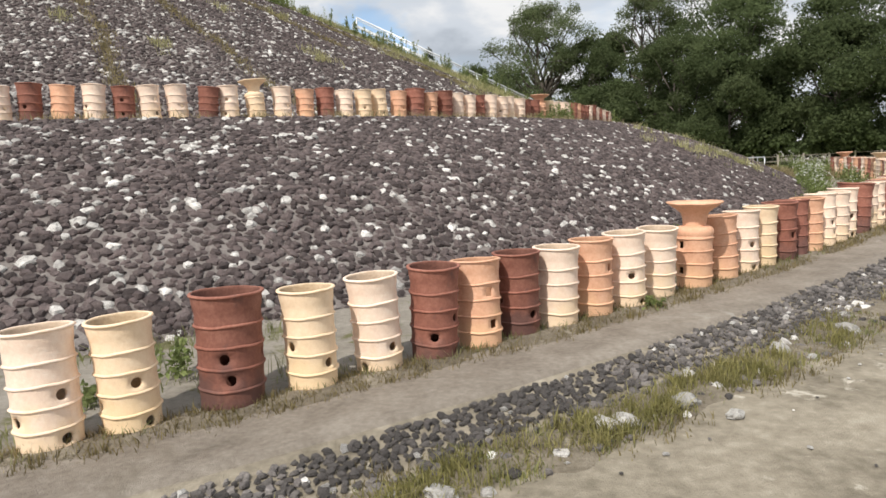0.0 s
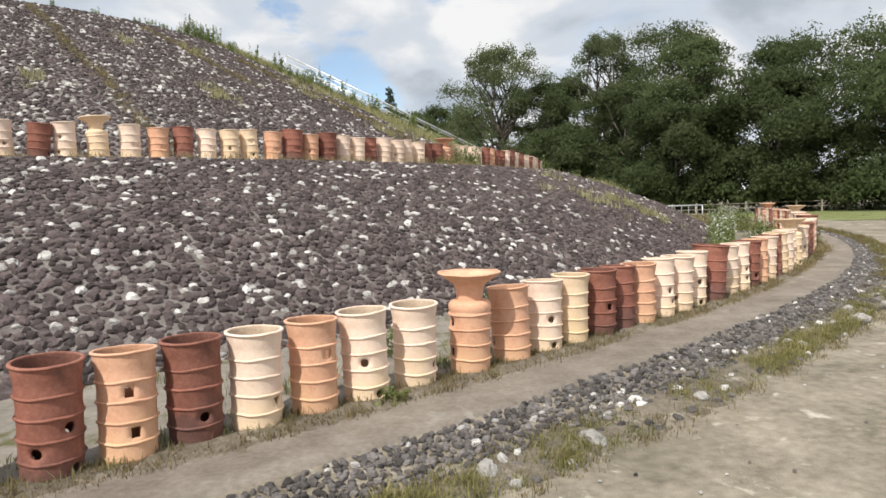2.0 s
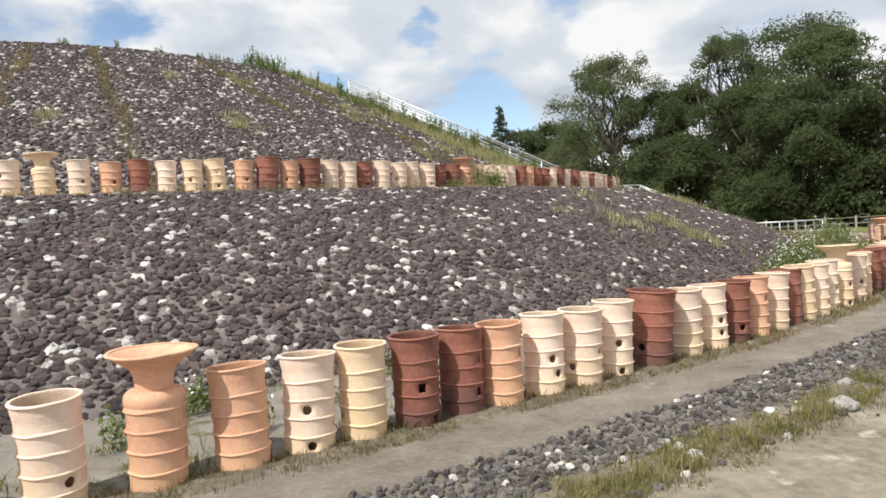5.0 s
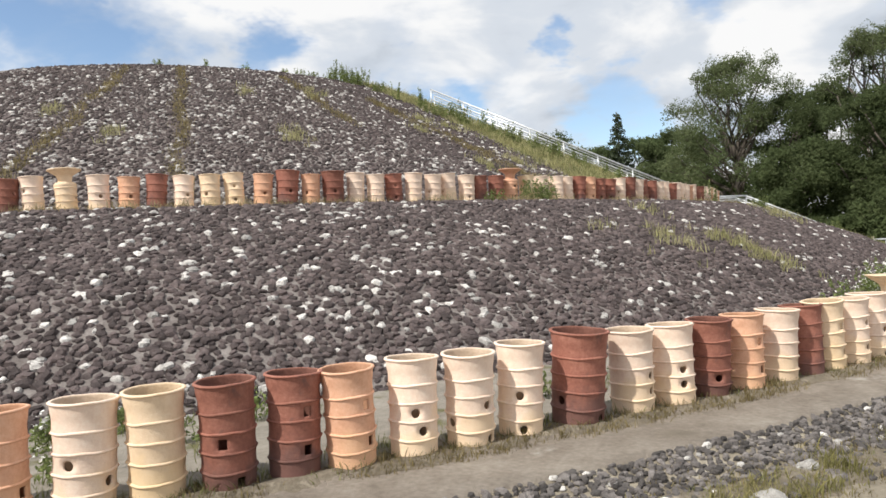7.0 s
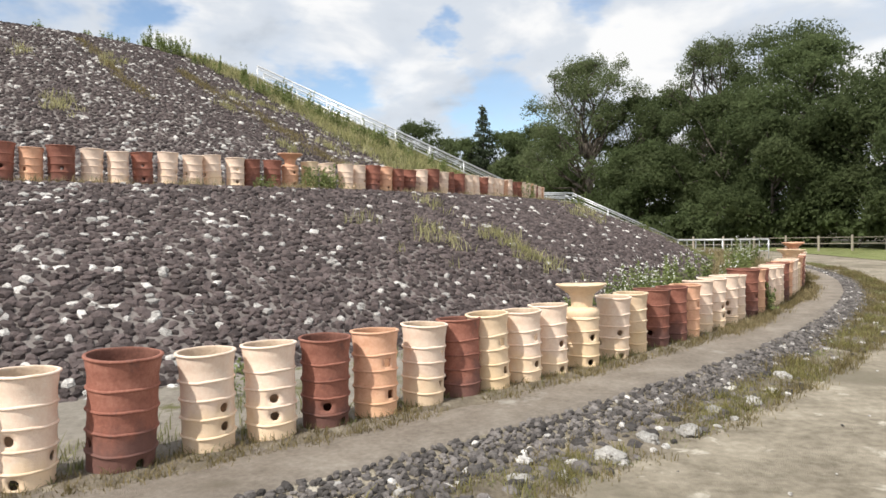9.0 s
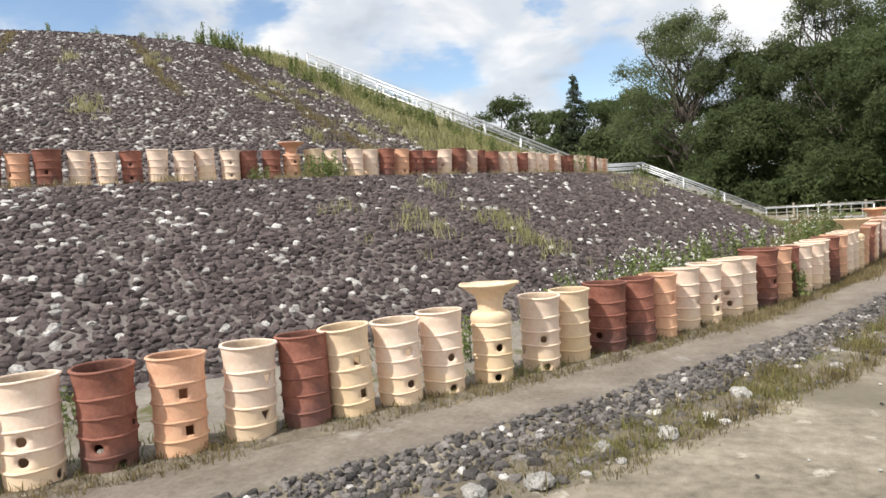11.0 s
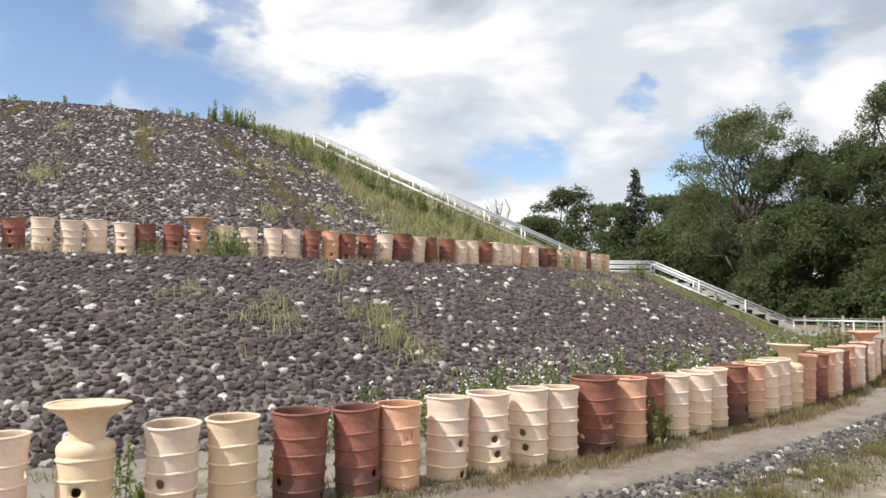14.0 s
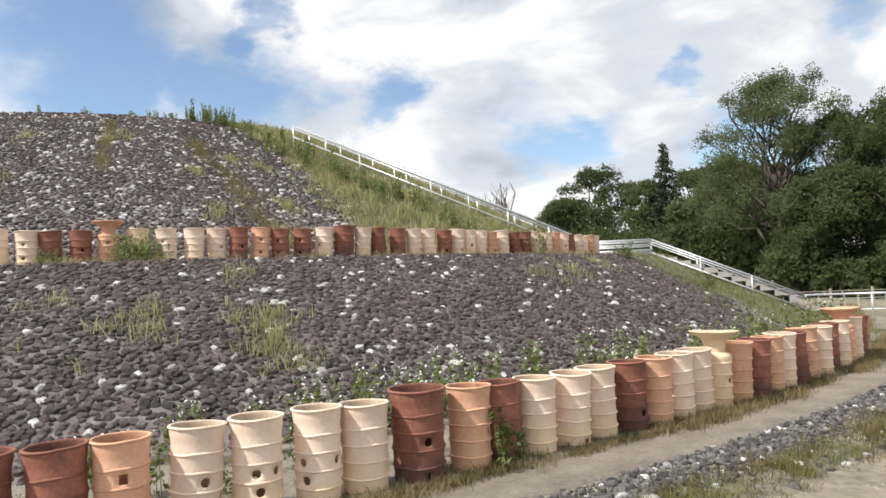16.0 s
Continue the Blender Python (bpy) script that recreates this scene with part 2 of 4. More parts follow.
# ---- building helpers ----
def mesh_ob(name, verts, faces, mats, parent=None, label="", index=None, smooth=False):
    me = bpy.data.meshes.new(name)
    me.from_pydata([tuple(v) for v in verts] if not isinstance(verts, np.ndarray) else verts.tolist(), [], faces if not isinstance(faces, np.ndarray) else faces.tolist())
    for m in mats if isinstance(mats, (list, tuple)) else [mats]:
        me.materials.append(m)
    if index is not None:
        me.polygons.foreach_set("material_index", np.asarray(index, dtype=np.int32))
    if smooth:
        me.polygons.foreach_set("use_smooth", np.ones(len(me.polygons), dtype=bool))
    me.update()
    ob = new(name, me)
    if parent:
        ob.parent = parent
    if label:
        ob["label"] = label
    return ob


def part(name, bm, material, parent, label="", smooth=False):
    me = bpy.data.meshes.new(name)
    bm.to_mesh(me)
    bm.free()
    me.materials.append(material)
    if smooth:
        me.polygons.foreach_set("use_smooth", np.ones(len(me.polygons), dtype=bool))
    ob = new(name, me)
    if parent:
        ob.parent = parent
    if label:
        ob["label"] = label
    return ob


def bar(bm, a, b, radius, segs=8, end=None):
    """A round bar from a to b, tapering to end."""
    a, b = Vector(a), Vector(b)
    d = b - a
    turn = d.to_track_quat("Z", "Y").to_matrix().to_4x4()
    bmesh.ops.create_cone(bm, cap_ends=True, segments=segs, radius1=radius, radius2=radius if end is None else end, depth=d.length, matrix=Matrix.Translation((a + b) / 2) @ turn)


def box(bm, centre, size, turn=0.0):
    m = Matrix.Translation(centre) @ Matrix.Rotation(turn, 4, "Z") @ Matrix.Diagonal((*size, 1))
    bmesh.ops.create_cube(bm, size=1.0, matrix=m)


# ---- plan: everything lies round the middle of the mound ----
CX, CY = -18.70, 34.96
POT_R, UPPER_R = 35.25, 26.6
PROFILE = [(0.0, 9.05), (11.8, 9.0), (13.0, 8.82), (25.7, 2.62), (26.0, 2.53), (27.75, 2.52), (28.0, 2.47), (29.4, 2.0), (31.25, 1.25), (33.1, 0.25)]


def at(az, r):
    """A place by its bearing from the middle; the row of pots bends inwards at its far end."""
    r += float(np.interp(az, [-38, -31, -24, -19, -14, -8, 0], [0.0, -0.10, -0.25, -0.45, -0.8, -1.3, -2.0])) * min(1.0, max(0.0, (r - 33.2) / 1.9)) * min(1.0, max(0.0, (60 - r) / 15))
    return CX + r * math.cos(radians(az)), CY + r * math.sin(radians(az))


def level(az):
    """Height of the strip on which the lower pots stand."""
    return float(np.interp(az, [-62, -56, -50, -42, -34, -28, -21, -10], [0.05, 0.11, 0.17, 0.21, 0.25, 0.275, 0.31, 0.36]))


def ground_z(az, r):
    z = level(az)
    return z + float(np.interp(r, [35.45, 35.5, 36.12, 36.62, 36.95, 37.4, 60], [0.0, -0.025, -0.03, -0.115, -0.14, -0.145, -0.10]))


def mound_z(r, az=-40.0):
    z = float(np.interp(r, [p[0] for p in PROFILE], [p[1] for p in PROFILE]))
    if r > 31.25:
        z += (r - 31.25) / 1.85 * (level(az) - 0.25 - 0.02)
    if r > 28.0 and az > -13.0:
        k = min(1.0, (az + 13.0) / 10.0)
        z -= k * k * (3 - 2 * k) * float(np.interp(r, [28.0, 29.5, 32.0, 33.1], [0.0, 0.30, 0.36, 0.10]))
    return z


def polar_sheet(name, radii, azs, height, mat, label, category, smooth=True, wrap=False):
    verts = [(*at(a, r), height(a, r)) for r in radii for a in azs]
    n = len(azs)
    faces = []
    for i in range(len(radii) - 1):
        for j in range(n if wrap else n - 1):
            k = (j + 1) % n
            faces.append((i * n + j, (i + 1) * n + j, (i + 1) * n + k, i * n + k))
    ob = mesh_ob(name, verts, faces, mat, smooth=smooth)
    return tagged(ob, label, category, kind="structure")


ALL_AZ = [a * 1.0 for a in range(-180, 180)]
ground = polar_sheet("ground", [32.5, 33.0, 34.0, 35.45, 35.5, 35.8, 36.12, 36.3, 36.62, 36.95, 37.4, 39, 42, 47, 55, 70, 100, 180, 400, 1200, 3500], ALL_AZ,
                     lambda a, r: ground_z(a, r) - 0.012, MAT["dirt"], "packed pale earth yard with worn patches", "ground", wrap=True)
rough_ground = lambda a, r: mound_z(r, a) + (0.0 if r < 13 else 0.022 * noise.noise(Vector((a * 0.9, r * 0.9, 3.0)))) - 0.004
mound = polar_sheet("mound", [0.05, 6, 11.8, 12.4, 13.0] + [13.0 + 0.9 * i for i in range(1, 15)] + [25.7, 26.0, 26.6, 27.2, 27.75, 28.0] + [28.4 + 0.4 * i for i in range(12)] + [33.12], ALL_AZ,
                    rough_ground, MAT["mortar"], "stepped burial mound faced with cobbles set in grey mortar", "mound", wrap=True)
NEAR_AZ = [-76 + 0.5 * i for i in range(165)]
strip = polar_sheet("pavement_strip", [32.95, 33.3, 34.2, 35.0, 35.3, 35.46], NEAR_AZ, lambda a, r: ground_z(a, r) + 0.006 + 0.006 * noise.noise(Vector((a * 2.2, r * 3, 0))), MAT["strip"],
                    "grey earth terrace strip with sparse grass", "pavement")
path = polar_sheet("path", [35.46, 35.5, 35.65, 35.9, 36.12, 36.15], NEAR_AZ, lambda a, r: ground_z(a, r) + (0.008 if r < 36.14 else -0.02) + 0.006 * noise.noise(Vector((a * 3.0, r * 4, 5))), MAT["path"],
                   "narrow worn grey concrete path beside the pots", "path")

verge = polar_sheet("verge", [36.46 + 0.05 * i for i in range(15)], [-64 + 0.1 * i for i in range(560)],
                    lambda a, r: ground_z(a, r) + 0.012 - max(0.0, abs(r - 36.8) - 0.06 + 0.17 * noise.noise(Vector((a * 1.7, r * 2.0, 11))) + 0.14 * noise.noise(Vector((a * 6.3, r * 9.0, 4)))) * 0.16, MAT["soil"], "dark soil verge beside the cobble band", "verge")

edge_soil = polar_sheet("strip_edge", [35.16 + 0.04 * i for i in range(12)], [-65 + 0.1 * i for i in range(560)],
                        lambda a, r: ground_z(a, r) + 0.022 - max(0.0, abs(r - 35.4) - 0.05 + 0.13 * noise.noise(Vector((a * 1.9, r * 3.0, 21))) + 0.10 * noise.noise(Vector((a * 7.0, r * 9.0, 14)))) * 0.22,
                        MAT["soil"], "dark soil edge of the strip along the path", "verge")


# ---- clay cylinders ----
POT_H = 0.68


def pot_radius(z, h=POT_H):
    return float(np.interp(z / h, [0, 0.05, 0.4, 0.72, 0.85, 0.95, 1.0], [0.166, 0.169, 0.172, 0.173, 0.176, 0.183, 0.192]))


def wave(j, segs, k=0.0):
    """Unevenness round a hand-made rim."""
    a = 2 * math.pi * j / segs
    return math.sin(2 * a + k) + 0.6 * math.sin(5 * a + 1.3 * k + 0.7) + 0.35 * math.sin(9 * a + 2.1 * k)


def pot_body(mat, holes, segs=44, wide=1.0, top=None):
    """The thin clay wall, turned, with its holes cut through. holes: (section, degrees, shape)."""
    rows = [0.025 * i for i in range(27)] + [0.668, 0.68]
    if top:
        rows = [z for z in rows if z < top]
    grid = [[[pot_radius(z) * wide * (1 + 0.010 * math.cos(2 * math.pi * z / 0.125) + 0.009 * math.sin(3 * 2 * math.pi * j / segs + z * 9)), z + 0.0016 * wave(j, segs) * (z > 0.64), 2 * math.pi * j / segs] for j in range(segs)] for z in rows]
    gone = set()
    for section, deg, shape in holes:
        j0 = round(deg / 360 * segs)
        i0 = section * 5 + 1
        half = 0.033
        mid_z = 0.025 * (i0 + 1.5)
        mid_a = 2 * math.pi * (j0 + 0.5) / segs
        for i in range(3):
            for j in range(3):
                gone.add((i0 + i, (j0 - 1 + j) % segs))
        for i in range(4):
            for j in range(4):
                u, v = (j - 1.5) / 1.5, (i - 1.5) / 1.5
                if max(abs(u), abs(v)) < 0.9:
                    continue
                if shape == "round":
                    k = 1 / math.hypot(u, v)
                    du, dv = u * k, v * k
                elif shape == "square":
                    du, dv = u * 0.85, v * 1.0
                else:
                    du, dv = u * (v + 1.2) / 2.0, v * 1.05
                vert = grid[i0 + i][(j0 - 1 + j) % segs]
                vert[2] = mid_a + du * half / (0.165 * wide)
                vert[1] = mid_z + dv * half
    verts = [(r * math.cos(a), r * math.sin(a), z) for row in grid for r, z, a in row]
    faces = []
    for i in range(len(rows) - 1):
        for j in range(segs):
            if (i, j) not in gone:
                k = (j + 1) % segs
                faces.append((i * segs + j, i * segs + k, (i + 1) * segs + k, (i + 1) * segs + j))
    return verts, faces


def lathe(profile, segs=40, uneven=0.0, k=0.0):
    """A closed ring or solid turned from (radius, height) pairs, its height wavering a little by hand."""
    verts = [(r * math.cos(2 * math.pi * j / segs), r * math.sin(2 * math.pi * j / segs), z + uneven * wave(j, segs, k)) for r, z in profile for j in range(segs)]
    faces = [(i * segs + j, i * segs + (j + 1) % segs, (i + 1) * segs + (j + 1) % segs, (i + 1) * segs + j) for i in range(len(profile) - 1) for j in range(segs)]
    return verts, faces


MESHES = {}


def kept(key, make):
    if key not in MESHES:
        MESHES[key] = make()
    return MESHES[key]


def sheet_mesh(name, verts, faces, mat, inner=None):
    me = bpy.data.meshes.new(name)
    me.from_pydata(verts, [], faces)
    me.materials.append(mat)
    if inner:
        me.materials.append(inner)
    me.polygons.foreach_set("use_smooth", np.ones(len(me.polygons), dtype=bool))
    me.update()
    return me


def child(name, me, parent, label=""):
    ob = new(name, me)
    ob.parent = parent
    if label:
        ob["label"] = label
    return ob


WORDS = {"cream": "cream", "sand": "sandy yellow", "orange": "orange terracotta", "red": "dark red-brown"}


def clay_cylinder(colour, holes, wide=1.0, tall=1.0, dish=False, segs=44, place="the lower terrace", note=""):
    mat = MAT[colour]
    root = new("clay_pot")
    tight = tuple(holes)
    top = 0.53 if dish else None
    # the second material paints the interior's shade onto the inner faces
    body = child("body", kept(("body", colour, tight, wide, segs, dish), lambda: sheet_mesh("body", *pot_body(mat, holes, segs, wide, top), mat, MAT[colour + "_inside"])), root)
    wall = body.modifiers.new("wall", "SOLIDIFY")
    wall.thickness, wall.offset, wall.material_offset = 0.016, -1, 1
    for z in (0.125, 0.25, 0.375, 0.50):
        r = pot_radius(z) * wide

        def ring(r=r, z=z):
            p = [(r - 0.004, z - 0.012), (r + 0.008, z - 0.007), (r + 0.013, z), (r + 0.008, z + 0.007), (r - 0.004, z + 0.012)]
            return sheet_mesh("band", *lathe(p, segs, 0.003, z * 40), mat)
        child("band", kept(("band", colour, z, wide, segs), ring), root)
    if dish:
        def shoulder():
            r = pot_radius(0.55) * wide
            p = [(r - 0.003, 0.515), (r + 0.004, 0.535), (r + 0.007, 0.560), (r + 0.002, 0.585), (r - 0.014, 0.604), (r - 0.036, 0.614), (0.104, 0.617)]
            return sheet_mesh("shoulder", *lathe(p, segs, 0.002), mat)

        def bowl():
            p = [(0.108, 0.606), (0.110, 0.630), (0.118, 0.700), (0.134, 0.742), (0.155, 0.762), (0.170, 0.768), (0.172, 0.775), (0.212, 0.800), (0.246, 0.826), (0.260, 0.836), (0.250, 0.848), (0.226, 0.836), (0.185, 0.806), (0.150, 0.780), (0.110, 0.752), (0.095, 0.700), (0.001, 0.690)]
            return sheet_mesh("dish", *lathe(p, segs, 0.002), mat)
        child("shoulder", kept(("shoulder", colour, wide, segs), shoulder), root)
        plate = child("dish", kept(("dish", colour, segs), bowl), root, "broad flaring dish on a narrow neck")

        def edge():
            return sheet_mesh("lip", *lathe([(0.250, 0.831), (0.266, 0.836), (0.270, 0.845), (0.262, 0.853), (0.244, 0.848)], segs, 0.003), mat)
        child("lip", kept(("lip", colour, segs), edge), plate)
    else:
        def lip():
            r = 0.192 * wide
            p = [(r - 0.016, 0.670), (r - 0.002, 0.666), (r + 0.007, 0.673), (r + 0.005, 0.681), (r - 0.006, 0.685), (r - 0.016, 0.681)]
            return sheet_mesh("rim", *lathe(p + p[:1], segs, 0.0016), mat)
        child("rim", kept(("rim", colour, wide, segs), lip), root, "thickened flaring rim")
    root.scale = (1, 1, tall)
    words = f"{WORDS[colour]} clay pot, {'broad, ' if wide > 1.1 else ''}ringed, {'dish-topped, ' if dish else ''}on {place}"
    return tagged(root, words, "clay pot", "clay pots on " + place)


def H(*items):
    """Holes in pairs, front and back: (section, degrees from the front)."""
    out = []
    for section, deg, shape in items:
        out += [(section, deg, shape), (section, deg + 180, shape)]
    return out


R_, S_, T_ = "round", "square", "tri"
LOWER = [
    (-62.28, "cream", "", [(0, 30, R_), (1, -60, R_), (2, 25, R_)]), (-61.58, "sand", "", [(0, 25, R_), (2, 10, R_), (1, -80, R_)]),
    (-60.62, "red", "big", [(2, -25, R_), (2, 60, R_), (1, -15, R_)]), (-59.76, "sand", "", [(1, 20, R_), (2, -75, R_)]),
    (-58.92, "cream", "", [(1, 8, R_), (0, -70, R_)]), (-58.20, "red", "", [(2, 30, R_), (1, -40, R_), (0, 40, R_)]),
    (-57.52, "orange", "", [(1, 0, S_), (3, -5, S_)]), (-56.84, "red", "", [(1, 0, R_), (2, 85, R_)]), (-56.18, "cream", "", [(1, 25, T_)]),
    (-55.46, "orange", "", [(1, 50, S_), (3, 10, S_)]), (-54.75, "cream", "", [(0, 0, R_), (1, 60, R_), (2, -40, R_)]), (-53.97, "cream", "", [(1, 30, R_)]),
    (-53.05, "orange", "dish", [(1, 70, S_), (3, 70, S_)]), (-52.20, "orange", "", [(1, 60, S_)]), (-51.45, "cream", "", [(1, 50, R_), (0, -20, R_), (2, -30, R_)]),
    (-50.78, "sand", "", [(1, 80, R_)]), (-50.08, "red", "", [(0, 15, S_), (2, -20, S_)]), (-49.40, "red", "", [(1, 15, S_), (3, 20, S_)]),
    (-48.77, "orange", "", [(1, 35, S_), (3, 30, S_)]), (-48.04, "cream", "", [(1, 0, R_), (2, -20, R_)]), (-47.32, "cream", "", [(1, -80, R_), (0, 25, R_), (2, 20, R_)]),
    (-46.62, "cream", "", [(0, -30, R_), (2, -35, R_), (1, 55, R_)]), (-45.76, "red", "big", [(1, -85, R_), (0, 20, R_)]), (-44.86, "cream", "", [(1, 20, R_), (2, 15, R_)]),
    (-44.14, "cream", "", [(1, -20, R_), (0, 50, R_), (2, -20, R_)]), (-43.45, "red", "", [(0, 15, R_), (1, -30, R_), (2, 60, R_)]), (-42.74, "orange", "", [(1, 10, S_), (3, 0, S_)]),
    (-41.98, "cream", "", [(1, 20, T_), (3, 30, T_)]), (-41.30, "red", "", [(1, 80, R_)]), (-40.72, "sand", "", [(1, 5, S_), (3, 0, S_)]),
    (-40.05, "cream", "", [(1, 0, R_), (3, 0, R_)]), (-39.37, "cream", "", [(0, -5, R_), (2, -5, R_), (3, 75, R_)]), (-38.58, "sand", "dish", [(0, -25, R_), (2, -20, R_), (1, 55, R_)]),
    (-37.70, "cream", "", [(0, -30, R_), (2, -40, R_), (1, 65, R_)]), (-37.03, "sand", "", [(1, 75, R_)]), (-36.25, "red", "mid", [(0, 45, R_), (1, -70, R_)]),
    (-35.50, "red", "", [(1, 30, R_)]), (-34.92, "orange", "", [(1, 45, S_), (3, 0, S_)]), (-34.18, "cream", "", [(1, 60, R_), (2, 10, R_), (0, 20, R_)]),
    (-33.50, "cream", "", [(1, -10, R_), (2, -20, R_), (2, 40, R_)]), (-32.78, "cream", "", [(1, -55, R_), (2, -60, R_), (2, 40, R_)]), (-32.16, "cream", "", [(2, 70, R_)]),
    (-31.40, "red", "big", [(0, -10, R_), (2, -10, R_)]), (-30.62, "orange", "", [(2, 40, R_)]), (-30.05, "red", "", [(1, 40, R_)]), (-29.45, "cream", "", [(1, 60, R_)]),
    (-28.76, "cream", "", [(0, 10, R_)]), (-28.14, "cream", "", [(1, 45, S_)]), (-27.45, "red", "", [(1, 0, R_)]), (-26.80, "orange", "", [(2, 60, R_)]), (-26.20, "cream", "", [(1, 40, R_)]),
    (-25.62, "cream", "", [(0, 10, R_)]), (-25.05, "sand", "dish", [(1, 55, R_), (2, 0, R_)]), (-24.30, "orange", "", [(1, 60, S_)]), (-23.62, "red", "", [(1, 50, R_)]),
    (-23.0, "orange", "", [(1, 30, R_)]), (-22.4, "cream", "", [(1, 60, R_)]), (-21.76, "red", "", [(1, 20, R_)]), (-21.1, "orange", "", [(1, 60, R_)]), (-20.4, "cream", "", [(1, 50, R_)]),
    (-19.7, "red", "", [(1, 20, R_)]), (-19.0, "cream", "", [(1, 70, R_)]), (-18.3, "orange", "dish", [(1, 60, R_)]), (-17.6, "cream", "", [(1, 40, R_)]), (-16.9, "red", "", [(1, 30, R_)]),
]
rng = random.Random(5)
for az, colour, kind, holes in LOWER:
    wide, tall = {"big": (1.2, 1.07), "mid": (1.12, 1.0)}.get(kind, (1.0, rng.uniform(0.98, 1.015)))
    near = az < -27
    pot = clay_cylinder(colour, H(*holes), wide, tall, kind == "dish", 40 if near else 32)
    x, y = at(az, POT_R + rng.uniform(-0.02, 0.02))
    pot.matrix_basis = pose(x, y, level(az) - 0.006, rng.gauss(0, 1.2), rng.gauss(0, 1.2), az) @ Matrix.Diagonal((rng.uniform(0.97, 1.03), rng.uniform(0.97, 1.03), tall, 1))

UPPER = "-63.7c -62.8r -61.84o -60.82c -59.8r -58.88c -57.88c -56.8r -55.9c -54.78S -53.67c -52.64o -51.67r -50.68c -49.67s -48.7s -47.65o -46.68R -45.67o -44.7R -43.7c -42.76c -41.84r -40.95c -39.95c -39.05c -38.1c " \
    "-37.3r -36.35r -35.4O -34.35s -33.25c -32.25c -31.35c -30.5r -29.6o -28.7r -27.7r -26.7c -25.7R -24.75c -23.8r -22.75r -21.8c -20.9c -19.9r -19.0c -18.2c -17.4c -16.5o -15.5c -14.5r -13.5r -12.5c -11.5c -10.6o -9.6c -8.7r -7.7c -6.8c -5.8o -4.9c"
KIND = {"c": "cream", "s": "sand", "o": "orange", "r": "red"}
for word in UPPER.split():
    az, k = float(word[:-1]), word[-1]
    sec = rng.choice((0, 1))
    deg = rng.choice((-40, -15, 10, 35, 60))
    shape = rng.choice((R_, R_, S_))
    big = k == "R"
    pot = clay_cylinder(KIND[k.lower()], H((sec, deg, shape), (sec + 2, deg + 5, shape)), 1.2 if big else 1.0, 1.05 if big else 1.0, k in "SO", 24, "the upper terrace")
    x, y = at(az, UPPER_R + rng.uniform(-0.03, 0.03))
    pot.matrix_basis = pose(x, y, 2.505, rng.gauss(0, 2.2), rng.gauss(0, 2.2), az + rng.uniform(-40, 40)) @ Matrix.Diagonal((1, 1, (1.05 if big else 1.0) * rng.uniform(0.95, 1.03), 1))


# ---- stair and railings beyond the stone slope ----
RAIL = [(-3.2, 31.4, 8.3), (7.4, 33.6, 3.06), (9.05, 34.75, 3.06), (13.37, 35.58, 1.02)]


def railing(points, name, label, rails, foot=0.85, gap=1.5, bars=0.0, bar_foot=0.45):
    """A steel railing along points; rails are pairs of drop below the handrail and radius."""
    root = tagged(new(name), label, "railing")
    pts = [Vector(p) for p in points]
    for down, rad in rails:
        bm = bmesh.new()
        for a, b in zip(pts, pts[1:]):
            bar(bm, a - Vector((0, 0, down)), b - Vector((0, 0, down)), rad)
        part("rail", bm, MAT["steel"], root, smooth=True)
    for a, b in zip(pts, pts[1:]):
        n = max(1, round((b - a).length / gap))
        for i in range(n + 1 if b == pts[-1] else n):
            p = a.lerp(b, i / n)
            bm = bmesh.new()
            bar(bm, p - Vector((0, 0, foot)), p, 0.026)
            part("post", bm, MAT["steel"], root, smooth=True)
        m = round((b - a).length / bars) if bars else 0
        for i in range(1, m):
            p = a.lerp(b, i / m)
            bm = bmesh.new()
            bar(bm, p - Vector((0, 0, bar_foot)), p, 0.016, 6)
            part("baluster", bm, MAT["steel"], root)
    return root


side = Vector((-0.25, 1.0, 0)).normalized() * 1.3
FLIGHT = ((0.0, 0.036), (0.1, 0.018), (0.42, 0.03))
for offset, words in ((Vector((0, 0, 0)), " beside the grass"), (side, " beyond the steps")):
    pts = [Vector(p) + offset for p in RAIL]
    railing(pts[:2], "stair_railing", "galvanised steel stair railing climbing the mound" + words, FLIGHT)
    railing(pts[1:3], "landing_railing", "bright steel landing railing with four rails" + words, ((0.0, 0.034), (0.16, 0.03), (0.34, 0.034), (0.45, 0.03)), 0.6, 2.0)
    railing(pts[2:], "stair_railing", "galvanised steel lower stair railing" + words, ((0.0, 0.024), (0.08, 0.018), (0.44, 0.03)))
railing([(13.37, 35.58, 1.02), (16.76, 35.08, 1.01)], "barrier_rail", "level galvanised steel barrier rail with upright bars", ((0.0, 0.032), (0.46, 0.02)), 0.78, 1.7, 0.34)

stairs = tagged(new("stairs"), "straight concrete stair set into the grassy mound side", "stairs", kind="structure")
for a, b in zip(RAIL, RAIL[1:]):
    a, b = Vector(a), Vector(b)
    run = Vector((b.x - a.x, b.y - a.y, 0))
    n = max(2, round(abs(a.z - b.z) / 0.18))
    if abs(a.z - b.z) < 0.1:
        n = 2
    for i in range(n):
        p = a.lerp(b, (i + 0.5) / n) + side * 0.5
        bm = bmesh.new()
        r = math.hypot(p.x - CX, p.y - CY)
        box(bm, (p.x, p.y, mound_z(min(r, 33.1)) - 0.06), (run.length / n + 0.02, 1.2, 0.18), math.atan2(run.y, run.x))
        part("step", bm, MAT["concrete"], stairs)


